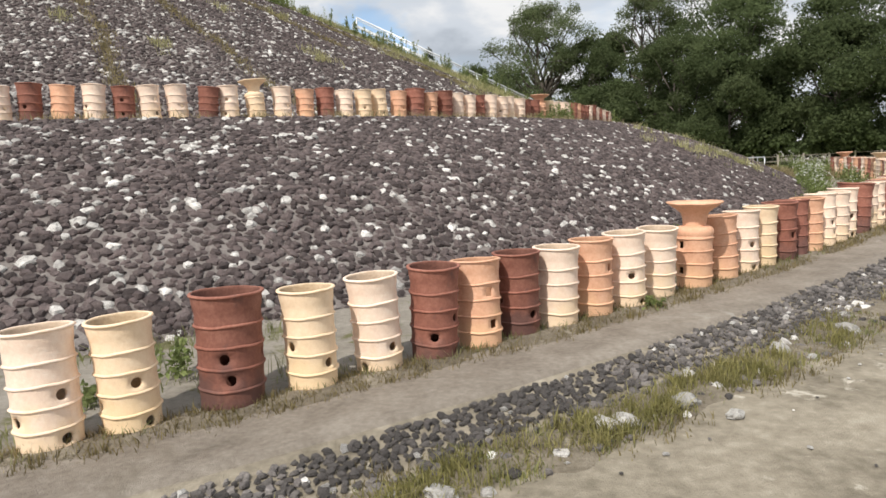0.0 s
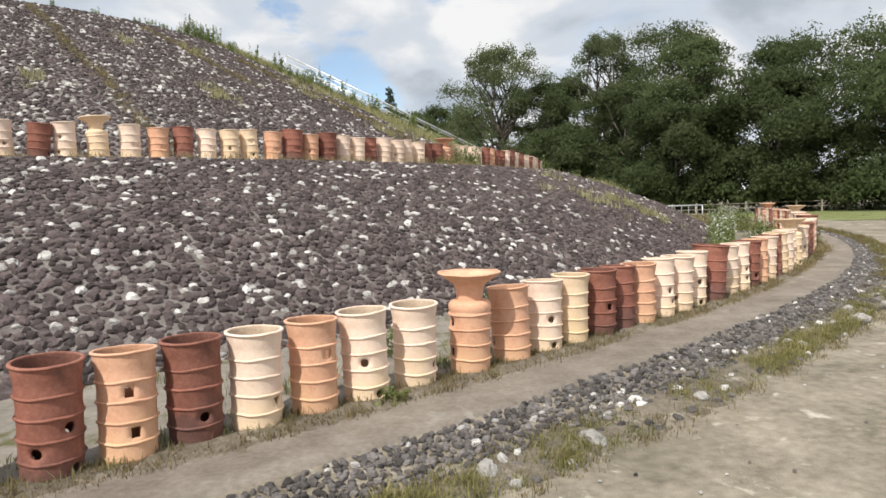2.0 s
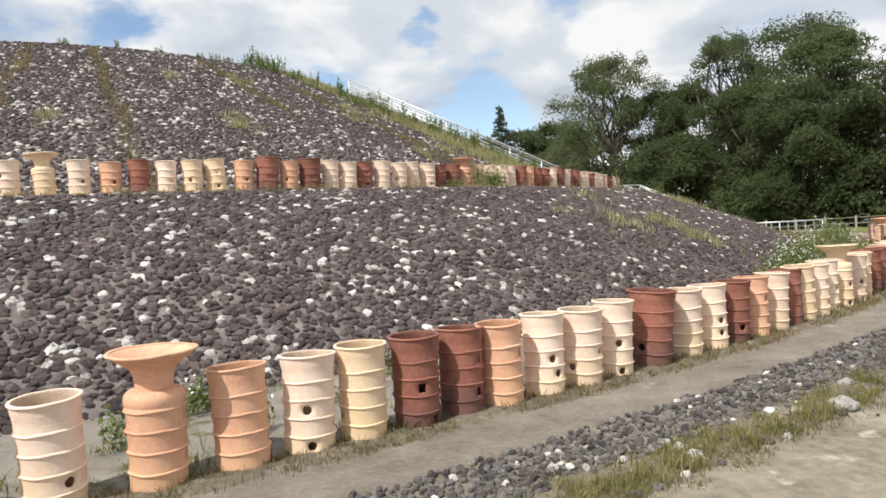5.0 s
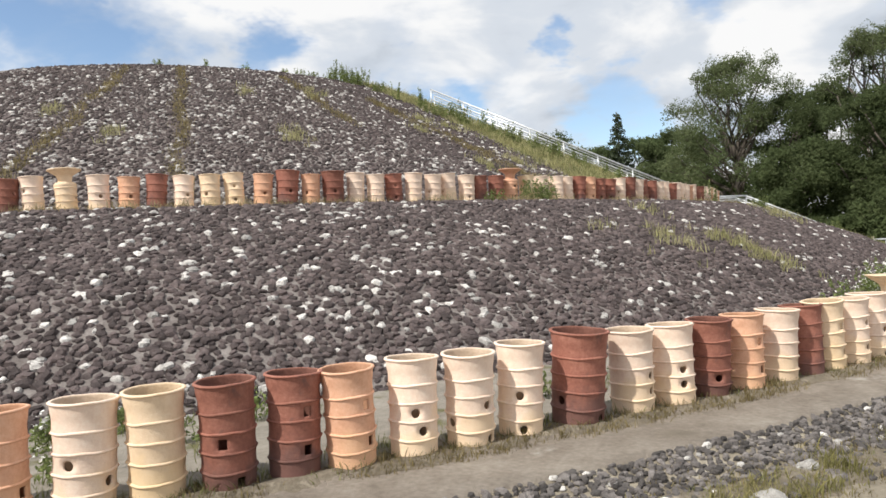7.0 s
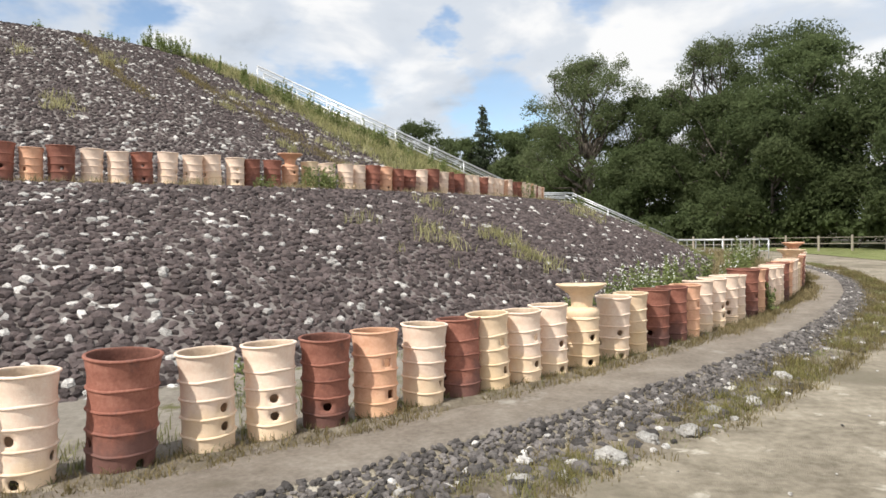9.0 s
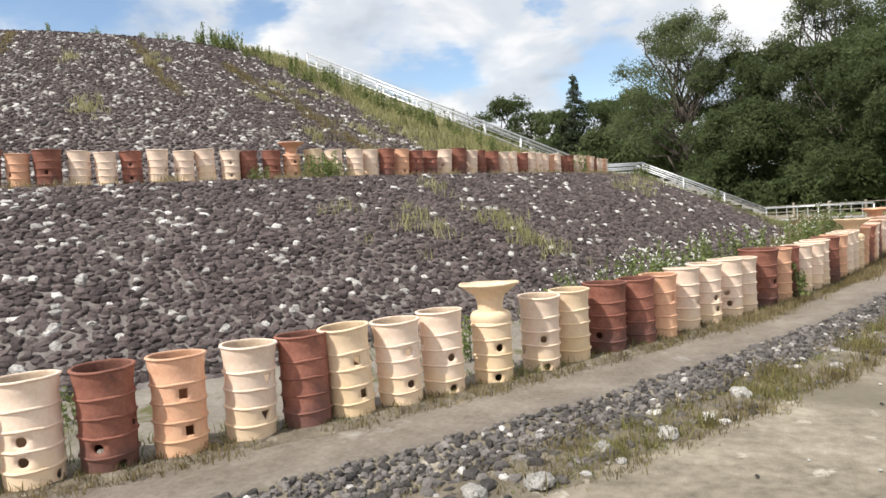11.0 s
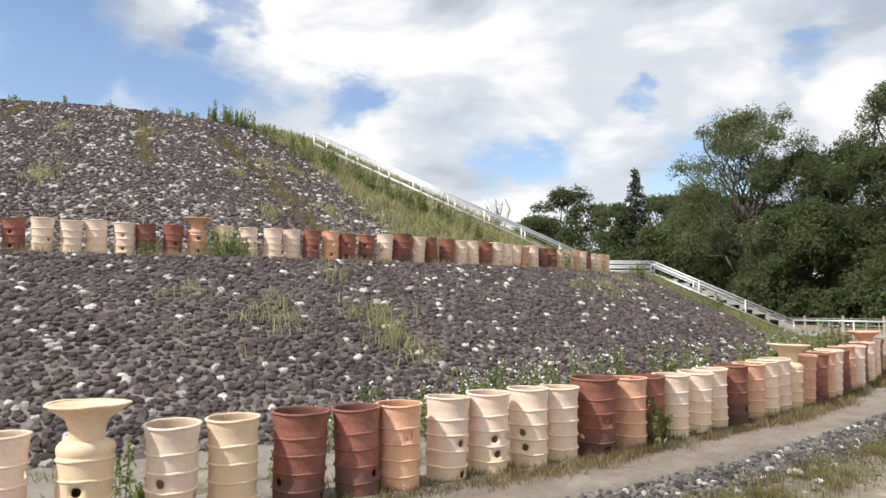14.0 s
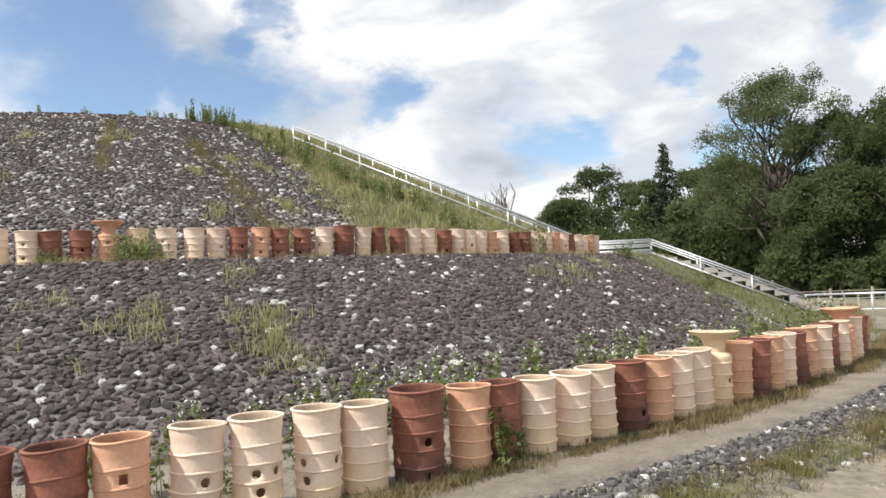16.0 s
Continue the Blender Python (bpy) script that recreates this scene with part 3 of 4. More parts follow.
# ---- fence in front of the wood ----
def fence(a, b, name, label, gap=1.6, high=0.75, wide=0.11):
    root = tagged(new(name), label, "fence")
    a, b = Vector(a), Vector(b)
    n = round((b - a).length / gap)
    for i in range(n + 1):
        p = a.lerp(b, i / n)
        bm = bmesh.new()
        bar(bm, p - Vector((0, 0, 0.2)), p + Vector((0, 0, high + rng.uniform(-0.02, 0.02))), wide / 2, 10)
        part("post", bm, MAT["timber"], root)
    for h in (high * 0.85, high * 0.45):
        bm = bmesh.new()
        bar(bm, a + Vector((0, 0, h)), b + Vector((0, 0, h)), 0.016, 6)
        part("rail", bm, MAT["timber"], root)
    return root


fence((12.5, 44.0, 0.25), (34.0, 40.0, 0.25), "fence", "low weathered timber post fence along the wood", 1.5)


# ---- trees ----
def leaf_cloud(name, centres, normals, sizes, mat, parent, rs, label="", folded=True):
    """Many small leaves, folded or plain three-cornered, each turned about its own normal."""
    n = len(centres)
    nn = normals + rs.normal(0, 0.9, (n, 3))
    nn /= np.linalg.norm(nn, axis=1, keepdims=True) + 1e-9
    ref = rs.normal(0, 1, (n, 3))
    u = np.cross(nn, ref)
    u /= np.linalg.norm(u, axis=1, keepdims=True) + 1e-9
    v = np.cross(nn, u)
    s = sizes[:, None]
    a = centres - u * s
    b = centres + v * s * 0.55 + nn * s * 0.18
    c = centres + u * s
    d = centres - v * s * 0.55 + nn * s * 0.18
    if not folded:
        verts = np.stack([a, b, c - v * s * 0.45], 1).reshape(-1, 3)
        return mesh_ob(name, verts, np.arange(n * 3).reshape(-1, 3), mat, parent, label)
    verts = np.stack([a, b, c, d], 1).reshape(-1, 3)
    base = np.arange(n)[:, None] * 4
    faces = np.concatenate([base + [0, 1, 2], base + [0, 2, 3]], 1).reshape(-1, 3)
    return mesh_ob(name, verts, faces, mat, parent, label, smooth=False)


def lobes_to_leaves(lobes, count, size, rs, inner=0.25):
    """Leaf places over and inside a heap of round lobes: (x, y, z, radius, flat)."""
    area = np.array([l[3] ** 2 for l in lobes])
    pick = rs.choice(len(lobes), count, p=area / area.sum())
    L = np.array(lobes)[pick]
    d = rs.normal(0, 1, (count, 3))
    d /= np.linalg.norm(d, axis=1, keepdims=True)
    d[:, 2] = np.where(d[:, 2] < -0.35, -d[:, 2] * 0.6, d[:, 2])
    lump = np.array([noise.noise(Vector((float(q[0] * 2.2 + p), float(q[1] * 2.2), float(q[2] * 2.2)))) for q, p in zip(d, pick)])
    k = np.where(rs.random(count) < inner, rs.uniform(0.4, 0.85, count), rs.uniform(0.84, 1.06, count)) * (1 + 0.55 * lump)
    off = d * (L[:, 3] * k)[:, None]
    off[:, 2] *= L[:, 4]
    return L[:, :3] + off, d, rs.uniform(0.7, 1.3, count) * size


def limb(bm, a, b, r0, r1, rs, bend=0.12, steps=4):
    a, b = Vector(a), Vector(b)
    last, rl = a, r0
    for i in range(1, steps + 1):
        f = i / steps
        p = a.lerp(b, f) + Vector(rs.normal(0, 1, 3).tolist()) * (b - a).length * bend * 0.35 * (f < 1)
        r = r0 + (r1 - r0) * f
        bar(bm, last, p, rl, 7, r)
        last, rl = p, r
    return last


def broad_tree(x, y, ground_at, height, spread, seed, leaf="leaf", leaves=7000, size=0.26, low=0.12, open_crown=False, label="", lobes_n=20):
    rs = np.random.RandomState(seed)
    root = new("tree")
    root.location = (x, y, ground_at)
    bm = bmesh.new()
    trunk_top = height * (0.45 if open_crown else 0.5)
    limb(bm, (0, 0, -0.3), (rs.uniform(-0.5, 0.5), rs.uniform(-0.5, 0.5), trunk_top), 0.035 * height * 0.6, 0.016 * height * 0.6, rs, 0.06, 5)
    part("trunk", bm, MAT["bark"], root, smooth=True)
    lobes, ends = [], []
    for i in range(lobes_n):
        a = rs.uniform(0, 2 * math.pi)
        h = low + (1 - low) * (i + 0.6) / lobes_n
        wide = math.sin(math.pi * min(0.97, 0.16 + 0.78 * h)) ** 0.7
        d = spread * wide * rs.uniform(0.3, 0.95)
        r = spread * rs.uniform(0.16, 0.36) * (0.65 + 0.5 * wide)
        z = min(height * h, height - r * 0.8)
        lobes.append((d * math.cos(a), d * math.sin(a), z, r * (0.68 if open_crown else 1.0), 1.25 if open_crown else 0.95))
    lobes.append((0, 0, height - spread * 0.26, spread * 0.27, 0.95))
    for i, l in enumerate(lobes[:: 1 if open_crown else 2]):
        bm = bmesh.new()
        start = (0, 0, min(trunk_top, l[2] * 0.62))
        end = limb(bm, start, (l[0], l[1], l[2]), 0.010 * height * 0.7, 0.03, rs, 0.2, 4)
        if open_crown:
            for k in range(5):
                dv = Vector(rs.normal(0, 1, 3).tolist()).normalized()
                dv.z = abs(dv.z)
                limb(bm, end, end + dv * l[3] * 0.95, 0.035, 0.012, rs, 0.2, 3)
        part("limb", bm, MAT["bark"], root, smooth=True)
    c, d, s = lobes_to_leaves(lobes, leaves, size, rs, 0.35 if open_crown else 0.22)
    leaf_cloud("crown", c, d, s, MAT[leaf], root, rs, folded=False)
    return tagged(root, label or "tall broadleaf tree with a dense dark green crown", "tree", "trees of the wood")


def conifer(x, y, ground_at, height, spread, seed):
    rs = np.random.RandomState(seed)
    root = new("tree")
    root.location = (x, y, ground_at)
    bm = bmesh.new()
    limb(bm, (0, 0, -0.3), (0, 0, height), 0.22, 0.03, rs, 0.01, 5)
    part("trunk", bm, MAT["bark"], root, smooth=True)
    lobes = []
    for i in range(36):
        h = 0.25 + 0.72 * i / 35
        a = i * 2.4
        d = spread * (1.02 - h) * rs.uniform(0.35, 1.0)
        lobes.append((d * math.cos(a), d * math.sin(a), height * h, max(0.35, spread * (1.15 - h) * 0.5), 0.9))
    c, d, s = lobes_to_leaves(lobes, 9000, 0.19, rs)
    leaf_cloud("crown", c, d, s, MAT["needle"], root, rs, folded=False)
    return tagged(root, "slender dark conifer standing above the wood", "tree", "trees of the wood")


TREES = [  # x, y, height, spread, leaf, leaves, low, open, lobes
    (10.9, 68.0, 16.4, 6.6, "leaf_pale", 13000, 0.30, True, 46),
    (15.2, 65.5, 12.4, 4.6, "leaf", 10000, 0.06, False, 30),
    (21.5, 68.0, 17.4, 5.8, "leaf_pale", 15000, 0.12, True, 56),
    (27.5, 66.0, 17.6, 6.4, "leaf", 11000, 0.1, False, 34),
    (18.6, 72.0, 13.6, 4.6, "leaf", 7000, 0.1, False, 26),
    (19.4, 56.0, 10.6, 4.8, "leaf", 12000, 0.05, False, 32),
    (24.5, 54.0, 13.4, 5.4, "leaf", 13000, 0.05, False, 34),
    (14.6, 58.0, 7.4, 3.9, "leaf", 9000, 0.04, False, 26),
    (30.5, 51.0, 12.6, 6.0, "leaf", 12000, 0.04, False, 32),
    (20.8, 48.5, 7.6, 3.9, "leaf", 11000, 0.03, False, 28),
    (26.0, 45.0, 9.4, 4.8, "leaf", 14000, 0.03, False, 34),
    (30.5, 40.0, 9.6, 4.8, "leaf", 12000, 0.04, False, 30),
    (36.0, 46.0, 12.5, 6.0, "leaf", 8000, 0.05, False, 24),
    (36.5, 34.5, 10.0, 5.0, "leaf", 7000, 0.05, False, 24),
    (-8.6, 86.0, 14.3, 4.8, "leaf", 7500, 0.08, False, 28),
    (-13.2, 88.0, 11.6, 4.4, "leaf", 6000, 0.08, False, 24),
    (-4.4, 87.0, 12.4, 4.0, "leaf_pale", 6000, 0.08, False, 24),
    (2.6, 85.0, 12.6, 3.8, "leaf", 6500, 0.08, False, 24),
    (5.6, 88.0, 13.6, 4.6, "leaf", 7000, 0.08, False, 26),
    (8.4, 80.0, 11.6, 4.4, "leaf", 7000, 0.08, False, 26),
    (-11.0, 82.5, 10.6, 4.2, "leaf", 6000, 0.06, False, 26),
    (-2.6, 83.0, 11.6, 3.6, "leaf", 6000, 0.06, False, 26),
    (3.4, 79.0, 11.2, 3.8, "leaf", 6500, 0.06, False, 26),
    (4.6, 73.0, 8.4, 3.8, "leaf_pale", 6000, 0.08, False, 22),
]
for i, (x, y, h, sp, leaf, count, low, open_crown, lobes_n) in enumerate(TREES):
    words = "tall airy tree with bare forking limbs and thin pale leaves" if open_crown else "tall broadleaf tree with a dense dark green crown"
    broad_tree(x, y, 0.15, h, sp, 40 + i, leaf, int(count * (2.9 if y < 70 else 2.0)), (0.105 if open_crown else 0.125) if y < 70 else 0.18, low, open_crown, words, lobes_n)
conifer(-0.1, 82.0, 0.2, 15.3, 3.3, 91)


def shrub(x, y, ground_at, height, spread, seed, leaf="leaf", count=1200, size=0.14, name="shrub", label="dark leafy undergrowth shrub at the edge of the wood", category="shrub"):
    rs = np.random.RandomState(seed)
    root = new(name)
    root.location = (x, y, ground_at)
    lobes = [(rs.uniform(-1, 1) * spread * 0.6, rs.uniform(-1, 1) * spread * 0.6, height * rs.uniform(0.25, 0.72), max(0.05, height * rs.uniform(0.22, 0.4)), 1.0) for _ in range(7)]
    bm = bmesh.new()
    for l in lobes:
        limb(bm, (0, 0, -0.05), l[:3], 0.012 * height, 0.005 * height, rs, 0.2, 3)
    part("stem", bm, MAT["bark"], root)["kind"] = "stuff"
    c, d, s = lobes_to_leaves(lobes, count, size, rs, 0.4)
    c[:, 2] = np.maximum(c[:, 2], 0.01)
    leaf_cloud("foliage", c, d, s, MAT[leaf], root, rs)
    return tagged(root, label, category)


for i in range(26):
    f = i / 25
    x, y = 10.5 + 24.5 * f + rng.uniform(-0.8, 0.8), 59.5 - 21.5 * f ** 0.8 + rng.uniform(-0.7, 0.7)
    shrub(x, y, 0.15, rng.uniform(1.6, 3.4), rng.uniform(1.6, 2.4), 200 + i, "leaf", 1500, 0.15)
for i in range(15):
    shrub(-17 + 2.0 * i + rng.uniform(-0.6, 0.6), 82 - 0.8 * i, 0.15, rng.uniform(6.0, 8.8), 3.0, 240 + i, "leaf", 2000, 0.2)

# bare shrub behind the stair
rs0 = np.random.RandomState(8)
bare = tagged(new("bare_shrub"), "leafless grey shrub beyond the stair railing", "shrub")
bare.location = (-1.01, 44.27, 3.23)
for i in range(9):
    bm = bmesh.new()
    d = Vector((rs0.uniform(-0.9, 0.9), rs0.uniform(-0.5, 0.5), rs0.uniform(2.8, 4.2)))
    e = limb(bm, (0, 0, 0), d, 0.045, 0.018, rs0, 0.15, 4)
    for k in range(4):
        limb(bm, d * rs0.uniform(0.45, 0.8), d * 0.9 + Vector((rs0.uniform(-0.7, 0.7), rs0.uniform(-0.3, 0.3), rs0.uniform(0, 0.6))), 0.018, 0.006, rs0, 0.2, 3)
    part("branch", bm, MAT["bark"], bare)


# ---- grass and weeds ----
def blades(name, spots, mat, label, category="grass", seed=1, thin=0.0042, lean=0.6):
    """Grass blades: spots are rows of x, y, z, height."""
    rs = np.random.RandomState(seed)
    P = np.array(spots)
    n = len(P)
    a = rs.uniform(0, 2 * math.pi, n)
    w = rs.uniform(0.6, 1.5, n) * thin * (0.6 + P[:, 3] * 2.2)
    side_v = np.stack([np.cos(a), np.sin(a), 0 * a], 1) * w[:, None]
    la = rs.uniform(0, 2 * math.pi, n)
    ln = np.abs(rs.normal(0, lean, n)) * P[:, 3]
    tip = np.stack([np.cos(la) * ln, np.sin(la) * ln, P[:, 3]], 1)
    base = P[:, :3]
    mid = base + tip * [0.35, 0.35, 0.6]
    verts = np.stack([base - side_v, base + side_v, mid + side_v * 0.8, mid - side_v * 0.8, base + tip], 1).reshape(-1, 3)
    k = np.arange(n)[:, None] * 5
    faces = np.concatenate([k + [0, 1, 2], k + [0, 2, 3], k + [3, 2, 4]], 1).reshape(-1, 3)
    ob = mesh_ob(name, verts, faces, mat)
    return tagged(ob, label, category, kind="stuff")


def surface(az, r):
    return mound_z(r, az) if r < 33.1 else ground_z(az, r)


def tufts(count, az0, az1, r0, r1, seed, per=16, high=(0.05, 0.14), clump=0.05, keep=None):
    rs = np.random.RandomState(seed)
    out = []
    for _ in range(count):
        az, r = rs.uniform(az0, az1), rs.uniform(r0, r1)
        if keep and not keep(az, r, rs):
            continue
        h = rs.uniform(*high)
        x0, y0 = at(az, r)
        for _ in range(per):
            dx, dy = rs.normal(0, clump, 2)
            rr = math.hypot(x0 + dx - CX, y0 + dy - CY)
            out.append((x0 + dx, y0 + dy, surface(az, rr) - 0.012, h * rs.uniform(0.45, 1.15)))
    return out


def patchy(scale, cut, seed=0.0):
    return lambda az, r, rs: noise.noise(Vector((az * 0.6 * scale, r * scale, seed))) > cut - rs.uniform(0, 0.25)


blades("strip_grass", tufts(4200, -64, -12, 35.28, 35.58, 1, 11, (0.025, 0.10), 0.04, patchy(1.1, -0.15, 2)), MAT["edge_grass"], "short dry grass tufts round the feet of the pots", seed=1)
blades("strip_weeds", tufts(1500, -64, -8, 34.85, 35.46, 11, 14, (0.03, 0.12), 0.035, patchy(1.3, 0.05, 8)), MAT["grass"], "green grass tufts between the clay pots", seed=2)
blades("verge_grass", tufts(2300, -62, -8, 36.60, 37.02, 3, 12, (0.02, 0.06), 0.045, patchy(1.0, -0.05, 4)), MAT["grass"], "uneven green grass verge beside the stone band", seed=3)
blades("verge_dry_grass", tufts(2600, -62, -8, 36.5, 37.14, 4, 12, (0.015, 0.065), 0.05, patchy(0.9, -0.15, 14)), MAT["edge_grass"], "dry brown grass verge beside the stone band", seed=4)
blades("verge_clumps", tufts(900, -63, -10, 36.64, 36.98, 33, 36, (0.04, 0.12), 0.05, patchy(1.7, 0.27, 24)), MAT["moss_grass"], "bushy yellow-green grass clumps on the verge", seed=15)
near_clumps = tufts(300, -62, -54, 36.68, 36.98, 36, 34, (0.05, 0.13), 0.05, patchy(1.6, 0.05, 51)) + tufts(170, -50, -45, 36.68, 36.98, 37, 34, (0.05, 0.13), 0.05, patchy(1.6, 0.05, 52))
blades("moss_clumps", near_clumps, MAT["moss_grass"], "low bright mossy grass clumps between the verge rocks", seed=18)
blades("far_verge_weeds", tufts(500, -40, -12, 36.55, 37.1, 34, 16, (0.05, 0.15), 0.06, patchy(1.2, 0.05, 31)), MAT["edge_grass"], "taller brown weeds spreading over the stone band", seed=16)
blades("far_edge_grass", tufts(1100, -34, -10, 35.42, 35.68, 35, 14, (0.05, 0.13), 0.06, patchy(1.0, -0.1, 41)), MAT["dry"], "straw-coloured grass edging the path below the pots", seed=17)
blades("terrace_grass", tufts(900, -66, -6, 33.05, 34.9, 5, 14, (0.04, 0.2), 0.06, patchy(0.7, 0.25, 6)), MAT["grass"], "scattered grass behind the row of clay pots", seed=5)


def grassy(az, r):
    """Edge of the grassed part of the mound, next to the stair."""
    if r < 26.2:
        return az > np.interp(r, [12.5, 13.5, 16, 18.7, 21.9, 25.7], [-19, -15.5, -15.0, -17.6, -19.6, -22.6])
    return az > np.interp(r, [27.7, 30, 32, 33], [-6.0, -9.0, -13.0, -14.0])


def slope_keep(az, r, rs):
    return grassy(az + rs.normal(0, 1.5), r)


def on_band(az_mid, width, wander=0.0):
    def keep(az, r, rs):
        return abs(az - az_mid - wander * math.sin(r * 1.3)) < abs(rs.normal(0, width))
    return keep


blades("mound_grass", tufts(4800, -26, 2, 12.0, 26.2, 6, 13, (0.08, 0.36), 0.12, slope_keep), MAT["pale_grass"], "long pale grass on the mound beside the stair", seed=6, thin=0.008)
blades("mound_green_grass", tufts(1700, -26, 2, 12.0, 26.2, 16, 12, (0.08, 0.42), 0.12, slope_keep), MAT["grass"], "long green grass on the mound beside the stair", seed=7, thin=0.008)
blades("lower_mound_grass", tufts(1500, -16, 4, 27.6, 33.4, 17, 14, (0.05, 0.19), 0.1, slope_keep), MAT["grass"], "green grass on the lower mound beside the stair", seed=8, thin=0.007)
seams = []
for az_mid, width, r0, r1, n in ((-58.9, 0.4, 13.5, 25.6, 170), (-51.0, 0.3, 13.5, 25.6, 230), (-36.3, 0.35, 14, 20, 120), (-27.0, 0.9, 16, 25.6, 150)):
    seams += tufts(n * 6, az_mid - 1.5, az_mid + 1.5, r0, r1, int(-az_mid * 10), 14, (0.06, 0.2), 0.09, on_band(az_mid, width * 0.8, 0.25))
blades("seam_grass", seams, MAT["edge_grass"], "dry grass growing in seams between the stones", seed=9, thin=0.007)
spots = []
for az_mid, r_mid, n in ((-31.7, 30.7, 36), (-31.9, 31.2, 36), (-31.4, 31.6, 26), (-34.6, 30.5, 28), (-34.9, 30.9, 14), (-36.8, 29.9, 12), (-31.6, 28.8, 12), (-19.7, 29.7, 24), (-17.2, 29.5, 26), (-14.0, 28.8, 26), (-43.2, 21.2, 38), (-44.2, 16.5, 26), (-29.5, 23.0, 34), (-29.2, 19.8, 26), (-36.3, 16.5, 22), (-34.5, 15.8, 22), (-25.1, 18.4, 30), (-42.3, 20.8, 14), (-55.5, 21.0, 24), (-61, 19, 22), (-24.6, 22.5, 40), (-26.5, 24.6, 40), (-22.5, 19.0, 30)):
    rs1 = np.random.RandomState(int(r_mid * 10))
    for _ in range(n):
        if rs1.random_sample() < 0.35:
            continue
        az, r = az_mid + rs1.normal(0, 0.4), r_mid + rs1.normal(0, 0.34)
        x0, y0 = at(az, r)
        for _ in range(10):
            spots.append((x0 + rs1.normal(0, 0.07), y0 + rs1.normal(0, 0.07), surface(az, r) - 0.01, rs1.uniform(0.07, 0.26)))
blades("slope_grass", spots, MAT["pale_grass"], "patches of grass rooted between the slope stones", seed=10, thin=0.006)
blades("upper_terrace_grass", tufts(1000, -64, -4, 26.9, 27.9, 21, 12, (0.05, 0.2), 0.06, patchy(0.8, 0.1, 9)), MAT["dry"], "dry grass along the edge of the upper terrace", seed=12)
blades("yard_grass", tufts(2600, -36, 22, 40.6, 46, 23, 12, (0.02, 0.06), 0.12, lambda az, r, rs: az > -12 + rs.uniform(0, 6)), MAT["grass"], "short mown grass at the far end of the yard", seed=13, thin=0.008)
far_tufts = tufts(900, -21, 2, 32.9, 34.9, 31, 14, (0.12, 0.42), 0.1)
blades("tall_grass", far_tufts, MAT["dry"], "tall yellowing grass at the foot of the mound", seed=14, thin=0.006)
lawn = polar_sheet("lawn", [40.6, 41, 42, 44, 48, 54], [-9 + 0.8 * i for i in range(90)], lambda a, r: ground_z(a, r) + 0.006 + 0.012 * noise.noise(Vector((a, r, 1))), MAT["lawn"], "green lawn in front of the wood", "lawn")


def weed(az, r, height, spread, seed, flowers=0, leaf="weed", words="green leafy weed growing among the stones"):
    """A clump of upright stems with narrow leaves, and small white heads where it flowers."""
    rs = np.random.RandomState(seed)
    x, y = at(az, r)
    root = new("weed")
    root.location = (x, y, surface(az, r) - 0.02)
    bm = bmesh.new()
    cs, ds, heads = [], [], []
    for i in range(max(5, int(spread * 45))):
        b = Vector((rs.normal(0, spread * 0.35), rs.normal(0, spread * 0.35), 0))
        h = height * rs.uniform(0.55, 1.05)
        t = b + Vector((rs.normal(0, 0.12) * h, rs.normal(0, 0.12) * h, h))
        bar(bm, b, t, 0.004, 4, 0.002)
        for k in range(22):
            f = rs.uniform(0.12, 1.0)
            p = b.lerp(t, f)
            a = rs.uniform(0, 6.28)
            out = Vector((math.cos(a), math.sin(a), 0.3))
            q = p + out * rs.uniform(0.02, 0.07) * (1.3 - f)
            cs.append(tuple(q))
            ds.append((out.x * 0.4, out.y * 0.4, 0.9))
        heads += [tuple(t + Vector(rs.normal(0, 0.035, 3).tolist())) for _ in range(int(flowers * 1.4))]
    part("stem", bm, MAT[leaf], root)["kind"] = "stuff"
    leaf_cloud("foliage", np.array(cs), np.array(ds), rs.uniform(0.014, 0.034, len(cs)) * (0.7 + height), MAT[leaf], root, rs)
    if heads:
        leaf_cloud("blossom", np.array(heads), np.tile([0, 0, 1.0], (len(heads), 1)), rs.uniform(0.012, 0.024, len(heads)), MAT["petal"], root, rs, "tiny white flower heads")["kind"] = "stuff"
    return tagged(root, words, "weed")


